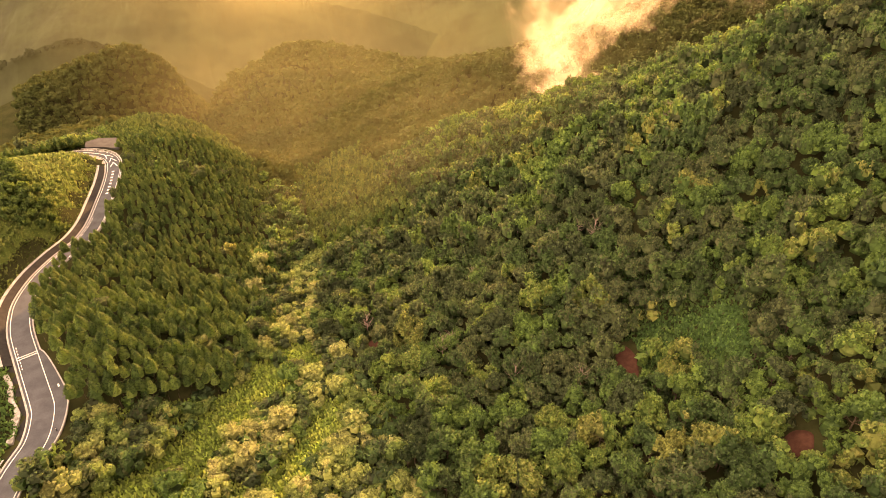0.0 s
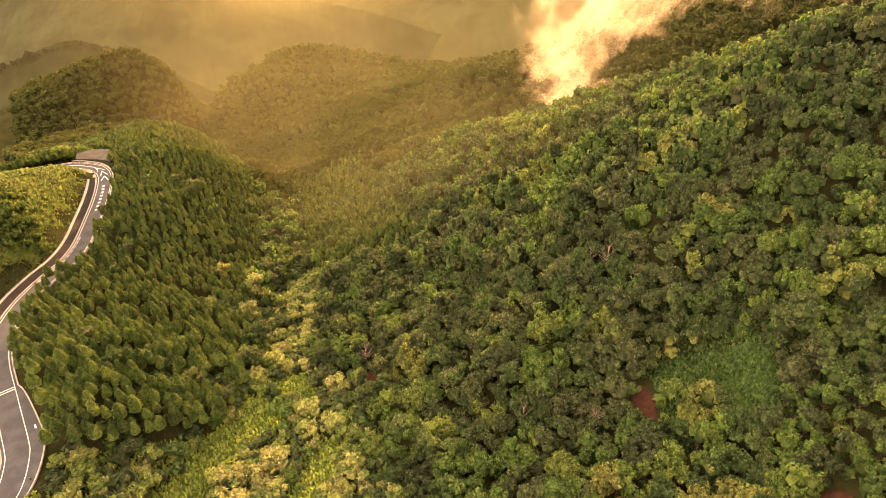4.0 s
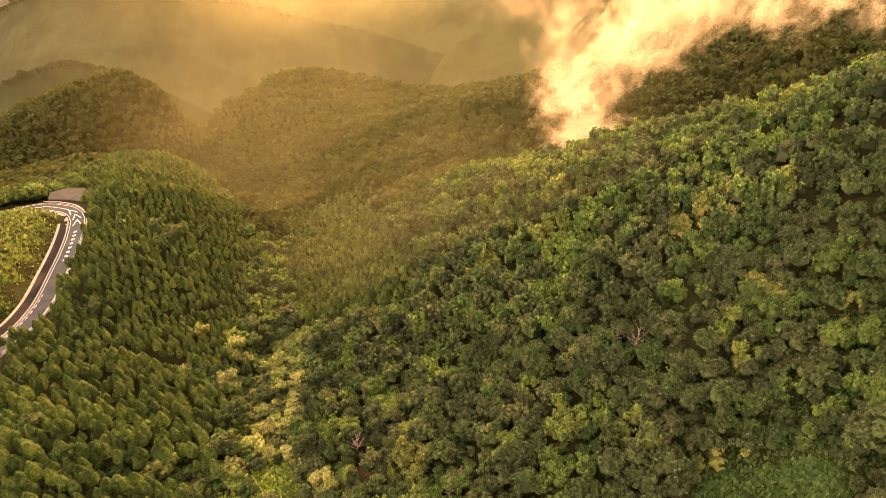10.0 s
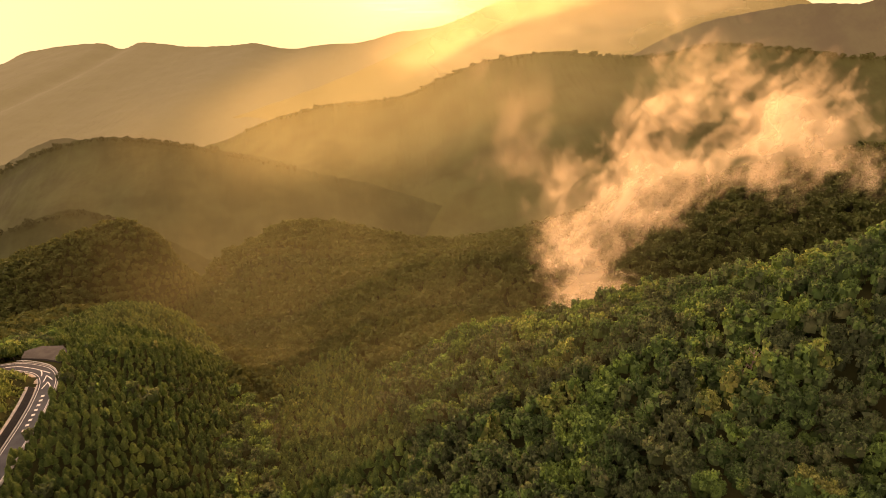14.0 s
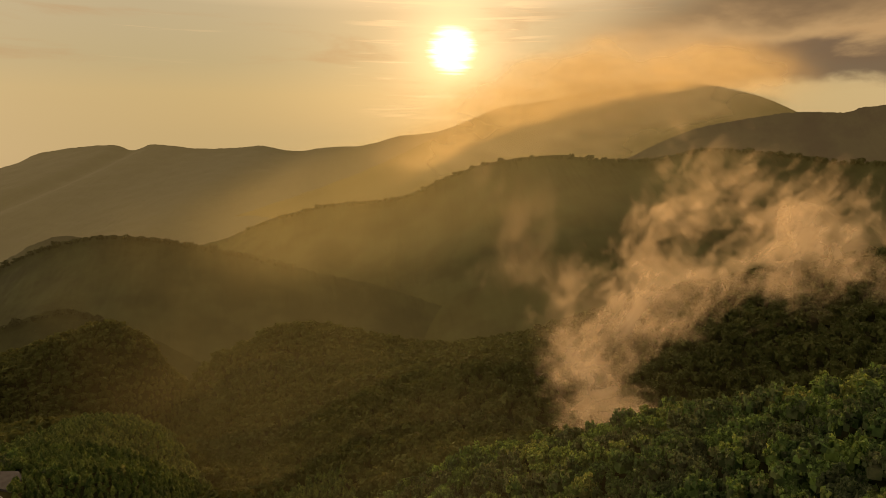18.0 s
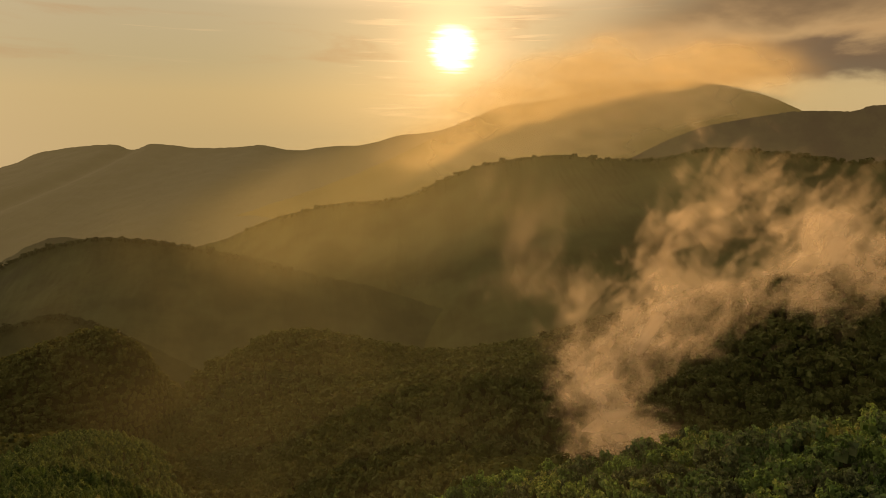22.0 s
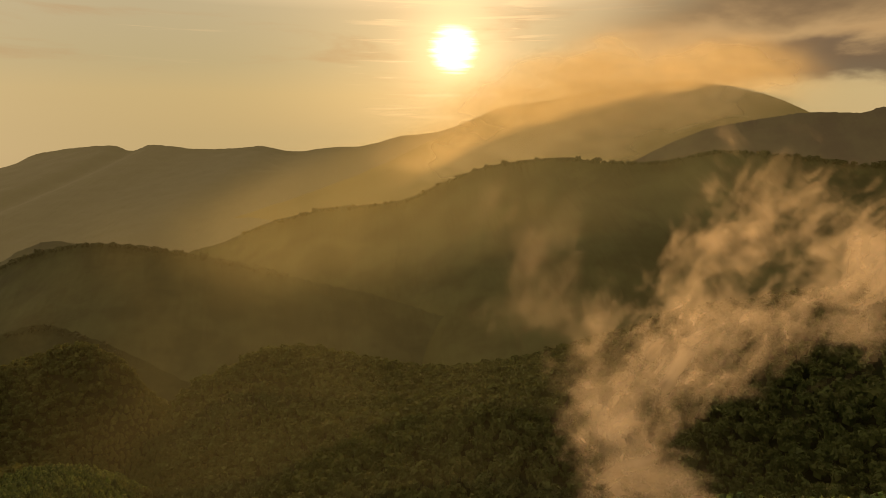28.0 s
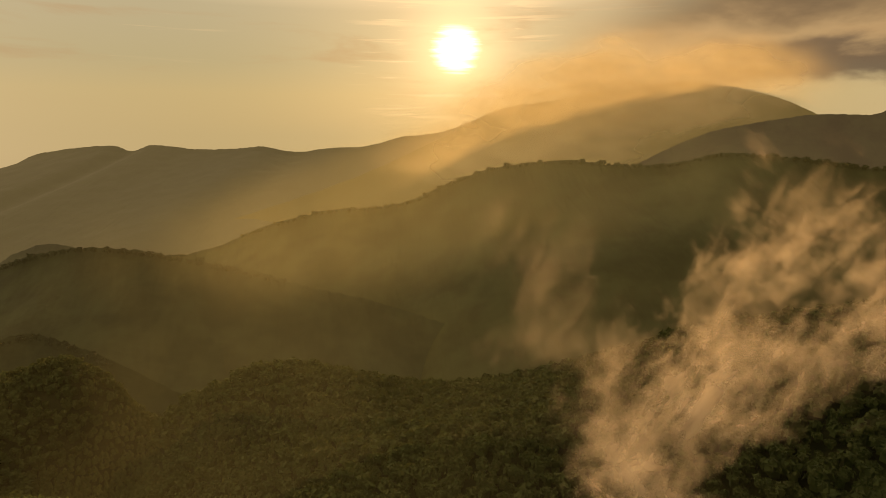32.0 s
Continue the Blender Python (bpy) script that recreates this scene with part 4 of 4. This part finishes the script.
tree_things("yellow_tree", x, y, ground(x, y), bush_meshes, trunk_meshes, 3.2 * big, 4.4 * big, 4.2 * big, "golden-leaved broadleaf tree among dark conifers", "tree", "golden trees along the stream")

# Leafless grey trees scattered in the canopy.
dead_meshes = [bare_mesh("dead_branches", joined([branching(11, 7.0, 3.0, 0.2), branching(9, 8.2, 2.2, 0.12)]), DEADWOOD) for _ in range(3)]
for k, (dx, dy) in enumerate(((33, 158), (37, 160), (41, 157), (30, 162), (4, 160), (-6, 132), (-3, 135), (31, 113), (-31, 150), (67, 189), (70, 192), (14, 118), (20, 176))):
    ob = new("dead_tree", dead_meshes[k % 3])
    ob.matrix_basis = Matrix.LocRotScale((dx, dy, float(ground(np.array([float(dx)]), np.array([float(dy)]))[0])), Euler((0, 0, 2.1 * k)), Vector((1, 1, 1.05 + 0.1 * (k % 3))))
    tagged(ob, "leafless grey-brown tree standing in the green canopy", "tree", "leafless trees on the slope")

# Bare soil showing through the wood.
for cx, cy, rx, ry in ((-28, 146, 2.6, 2.6), (44.2, 116.5, 2.6, 7.0), (71, 83.7, 2.6, 3.0)):
    a = np.linspace(0, 2 * math.pi, 28, endpoint=False)
    ring = [np.stack([cx + rx * q * (1 + 0.12 * np.sin(3 * a)) * np.cos(a), cy + ry * q * np.sin(a)], -1) for q in (0.01, 0.35, 0.7, 1.0, 1.15)]
    p = np.vstack(ring)
    zz = ground(p[:, 0], p[:, 1]) + np.repeat([0.3, 0.28, 0.22, 0.1, -0.8], 28)
    f = [(k * 28 + s, k * 28 + (s + 1) % 28, (k + 1) * 28 + (s + 1) % 28, (k + 1) * 28 + s) for k in range(4) for s in range(28)]
    tagged(mesh_object("bare_soil", np.c_[p, zz], f, RED_SOIL, smooth=True), "patch of bare red soil between the trees", "soil", "bare soil patches in the wood")


# Tree tops along the crests of the far ridges, with the ridges' painted haze glow.
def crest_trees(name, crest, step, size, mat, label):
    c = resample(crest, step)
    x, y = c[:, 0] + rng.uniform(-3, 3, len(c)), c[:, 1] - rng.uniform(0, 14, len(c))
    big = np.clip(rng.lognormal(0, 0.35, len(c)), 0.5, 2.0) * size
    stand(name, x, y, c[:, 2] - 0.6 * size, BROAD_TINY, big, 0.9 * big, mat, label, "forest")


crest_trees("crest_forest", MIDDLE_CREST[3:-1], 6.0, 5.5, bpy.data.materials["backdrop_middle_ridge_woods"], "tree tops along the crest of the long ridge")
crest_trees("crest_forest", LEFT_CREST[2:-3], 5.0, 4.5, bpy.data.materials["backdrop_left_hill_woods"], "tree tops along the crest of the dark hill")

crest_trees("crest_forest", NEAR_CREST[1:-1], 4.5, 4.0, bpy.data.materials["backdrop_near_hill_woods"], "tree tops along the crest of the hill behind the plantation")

# ---- mist ----
def mist_material(name, density, lo, hi, scale, seed, white=(0.90, 0.80, 0.62, 1), detail=8.0, stretch=(1.0, 1.0, 0.62), rise=0.14, flow=None):
    """Drifting mist: droplets in torn filaments, thinning to the edges of its veil. white: their colour, with the
    evening light's tint put in. flow: the way it streams, along which it is drawn out.
    """
    m, g = material(name)
    pos = g.n("ShaderNodeNewGeometry").outputs["Position"]
    uv = g.n("ShaderNodeSeparateXYZ", Vector=g.n("ShaderNodeTexCoord").outputs["UV"])
    across = g.math("ABSOLUTE", g.math("SUBTRACT", g.math("MULTIPLY", uv.outputs[1], 2.0), 1.0))
    ends = g.math("MULTIPLY", g.span(uv.outputs[0], 0.0, rise), g.span(uv.outputs[0], 1.0, 0.55 if flow is None else 0.72))
    body = g.math("MULTIPLY", g.span(across, 1.0, 0.0), ends)
    if flow:
        along = g.vmath("DOT_PRODUCT", pos, (flow[0], 0, flow[1])).outputs["Value"]
        cross = g.vmath("DOT_PRODUCT", pos, (-flow[1], 0, flow[0])).outputs["Value"]
        deep = g.vmath("DOT_PRODUCT", pos, (0, 1, 0)).outputs["Value"]
        pos = g.n("ShaderNodeCombineXYZ", X=along, Y=deep, Z=cross).outputs[0]
    flat = g.scaled(pos, stretch)
    if flow is None:
        flat = g.vmath("ADD", flat, (seed, 0, 0)).outputs[0]
    warp = g.n("ShaderNodeTexNoise", Vector=flat, Scale=scale * 0.8, Detail=4.0)
    bent = g.vmath("ADD", flat, g.scaled(g.vmath("SUBTRACT", warp.outputs[1], (0.5, 0.5, 0.5)).outputs[0], (34, 34, 34))).outputs[0]
    big = g.noise(bent, scale, 3.0, 0.5)
    fine = g.noise(g.vmath("ADD", bent, (0, seed, 0)).outputs[0], scale * 2.8, detail, 0.58)
    f = g.math("ADD", g.math("MULTIPLY", big, 0.5), g.math("MULTIPLY", fine, 0.5))
    if flow:
        f = g.math("ADD", 0.5, g.math("MULTIPLY", g.math("SUBTRACT", f, 0.5), 1.45))
    f = g.math("ADD", f, g.math("MULTIPLY", g.math("SUBTRACT", body, 0.60), 0.26))
    a = g.math("MULTIPLY", g.math("MULTIPLY", g.math("POWER", g.span(f, lo, hi), 1.3), g.span(body, 0.0, 0.35)), density)
    d = g.n("ShaderNodeBsdfDiffuse", Color=white)
    t = g.n("ShaderNodeBsdfTranslucent", Color=white)
    both = g.n("ShaderNodeMixShader", Fac=0.65 if flow is None else 0.76, i1=d.outputs[0], i2=t.outputs[0])
    finish(g, g.n("ShaderNodeMixShader", Fac=a, i1=g.n("ShaderNodeBsdfTransparent").outputs[0], i2=both.outputs[0]).outputs[0])
    return m


def veil(name, spine, widths, mat, parent, sway=3.0, belly=5.0):
    """A billowing sheet along a rising line."""
    c = resample([(*p, w) for p, w in zip(spine, widths)], 3.0)
    n, k = len(c), 16
    step = np.gradient(c[:, [0, 2]], axis=0)
    step /= np.linalg.norm(step, axis=1)[:, None] + 1e-9
    v, uv = [], []
    for j in range(k):
        q = j / (k - 1) * 2 - 1
        y = c[:, 1] + sway * wave(c[:, 0] + 9 * q, c[:, 2], 0.9 * float(np.mean(widths)), spine[0][1]) - belly * (1 - q * q)
        v.append(np.stack([c[:, 0] + step[:, 1] * q * c[:, 3], y, c[:, 2] - step[:, 0] * q * c[:, 3]], -1))
        uv.append(np.stack([np.arange(n) / (n - 1), np.full(n, j / (k - 1))], -1))
    f = grid_faces(n, k)
    ob = mesh_object(name, np.array(v).reshape(-1, 3), f, mat, parent, smooth=True)
    layer = ob.data.uv_layers.new(name="along")
    layer.data.foreach_set("uv", np.array(uv).reshape(-1, 2)[f.ravel()].astype(np.float32).ravel())
    return ob


def mist(label):
    base = tagged(bpy.data.objects.new("mist_plume", None), label, "mist", kind="stuff")
    scene.collection.objects.link(base)
    return base


plume = mist("ragged plume of mist lit orange by the low sun, rising from the valley")
DROPS = (0.80, 0.69, 0.52, 1)
STREAM_UP = (0.62, 0.78)
DRAWN = (0.74, 0.22, 1.0)
for n, (dy, dx) in enumerate(((0, 0), (10, 5), (20, -5), (30, 3))):
    mat = mist_material("sunlit_mist", 0.44, 0.45, 0.84, 0.034, 3.0 + 13.0 * n, DROPS, 3.0, stretch=DRAWN, flow=STREAM_UP)
    veil("veil", [(66 + dx, 336 + dy, -14), (64 + dx, 336 + dy, 9), (61 + dx, 338 + dy, 32), (71 + dx, 340 + dy, 53), (92 + dx, 340 + dy, 71), (117 + dx, 340 + dy, 86), (143 + dx, 340 + dy, 92), (172 + dx, 340 + dy, 88), (205 + dx, 342 + dy, 78), (240 + dx, 344 + dy, 66)],
         [30, 34, 40, 50, 56, 56, 52, 46, 36, 26], mat, plume)
# The dense foot of the plume.
for n, dy in enumerate((0, 8, 16)):
    mat = mist_material("dense_mist", 0.36, 0.36, 0.80, 0.045, 7.0 * n, DROPS, 1.5, stretch=(0.7, 0.3, 1.0), flow=(1.0, 0.0))
    veil("veil", [(36, 334 + dy, 4), (50, 334 + dy, 5), (66, 335 + dy, 7), (84, 336 + dy, 6), (102, 337 + dy, 6)], [12, 16, 18, 16, 11], mat, plume, 2.0, 4.0)
# Thin torn strands that leave it.
thin = mist_material("thin_sunlit_mist", 0.27, 0.42, 0.90, 0.034, 50.0, DROPS, 3.0, stretch=(0.45, 0.25, 1.0), flow=(0.45, 0.89))
for sp, w in (([(86, 352, 70), (92, 352, 88), (98, 353, 106), (104, 354, 124), (99, 356, 142)], [40, 42, 38, 32, 22]),):
    veil("veil", sp, w, thin, plume)
thin = mist_material("faint_sunlit_mist", 0.16, 0.40, 0.92, 0.034, 50.0, DROPS, 3.0, stretch=(0.45, 0.25, 1.0), flow=(0.45, 0.89))
for sp, w in (([(64, 358, 34), (46, 358, 54), (28, 358, 76), (20, 360, 96), (28, 362, 116), (40, 364, 132)], [34, 38, 38, 36, 30, 22]),):
    veil("veil", sp, w, thin, plume)
thin = mist_material("torn_sunlit_mist", 0.46, 0.48, 0.84, 0.036, 70.0, DROPS, 3.0, stretch=(0.4, 0.25, 1.0), flow=(0.85, -0.53))
for sp, w in (([(84, 366, 132), (112, 366, 124), (140, 366, 112), (164, 366, 98), (186, 366, 82)], [22, 34, 38, 36, 24]),):
    veil("veil", sp, w, thin, plume)
cap = mist("soft cloud of sunlit mist trailing off the peak")
for n, (dy, lift) in enumerate(((0, 0), (90, 40))):
    mat = mist_material("peak_mist", 0.80, 0.12, 0.70, 0.003, 90.0 * n + 11, (0.72, 0.62, 0.39, 1), detail=1.5, stretch=(0.7, 1.0, 1.6), rise=0.5)
    veil("veil", [(-376, 1930 + dy, -29 + lift), (-99, 1935 + dy, 58 + lift), (109, 1940 + dy, 127 + lift), (316, 1950 + dy, 188 + lift), (490, 1955 + dy, 231 + lift), (662, 1960 + dy, 257 + lift), (870, 1965 + dy, 291 + lift), (1230, 1970 + dy, 345 + lift)], [138, 190, 225, 242, 242, 225, 190, 138], mat, cap, 4.0, 24.0)

# Two added sheets imitate the glow below the sun; its gold is in their colour.
shaft = mist("added soft veil of gold-tinted haze for the glow below the sun")
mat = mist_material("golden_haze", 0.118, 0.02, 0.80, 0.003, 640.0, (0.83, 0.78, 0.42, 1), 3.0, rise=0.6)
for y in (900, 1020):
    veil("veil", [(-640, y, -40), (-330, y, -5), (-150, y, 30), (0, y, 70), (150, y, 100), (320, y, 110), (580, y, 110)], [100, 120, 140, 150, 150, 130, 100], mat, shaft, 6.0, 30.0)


# Thin evening haze as added sheets behind one another over the far woods, gold painted into their colour.
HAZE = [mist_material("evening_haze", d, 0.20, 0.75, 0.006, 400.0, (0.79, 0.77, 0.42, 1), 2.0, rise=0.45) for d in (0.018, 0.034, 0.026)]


def haze_bank(y, line, half, mat):
    bank = tagged(bpy.data.objects.new("haze_bank", None), "thin added sheet of gold-tinted evening haze over the far woods", "haze", "haze banks over the valley", "stuff")
    scene.collection.objects.link(bank)
    veil("veil", [(p, y + 14 * math.sin(p / 60 + y), q) for p, q in line], half, mat, bank, 4.0, 8.0)


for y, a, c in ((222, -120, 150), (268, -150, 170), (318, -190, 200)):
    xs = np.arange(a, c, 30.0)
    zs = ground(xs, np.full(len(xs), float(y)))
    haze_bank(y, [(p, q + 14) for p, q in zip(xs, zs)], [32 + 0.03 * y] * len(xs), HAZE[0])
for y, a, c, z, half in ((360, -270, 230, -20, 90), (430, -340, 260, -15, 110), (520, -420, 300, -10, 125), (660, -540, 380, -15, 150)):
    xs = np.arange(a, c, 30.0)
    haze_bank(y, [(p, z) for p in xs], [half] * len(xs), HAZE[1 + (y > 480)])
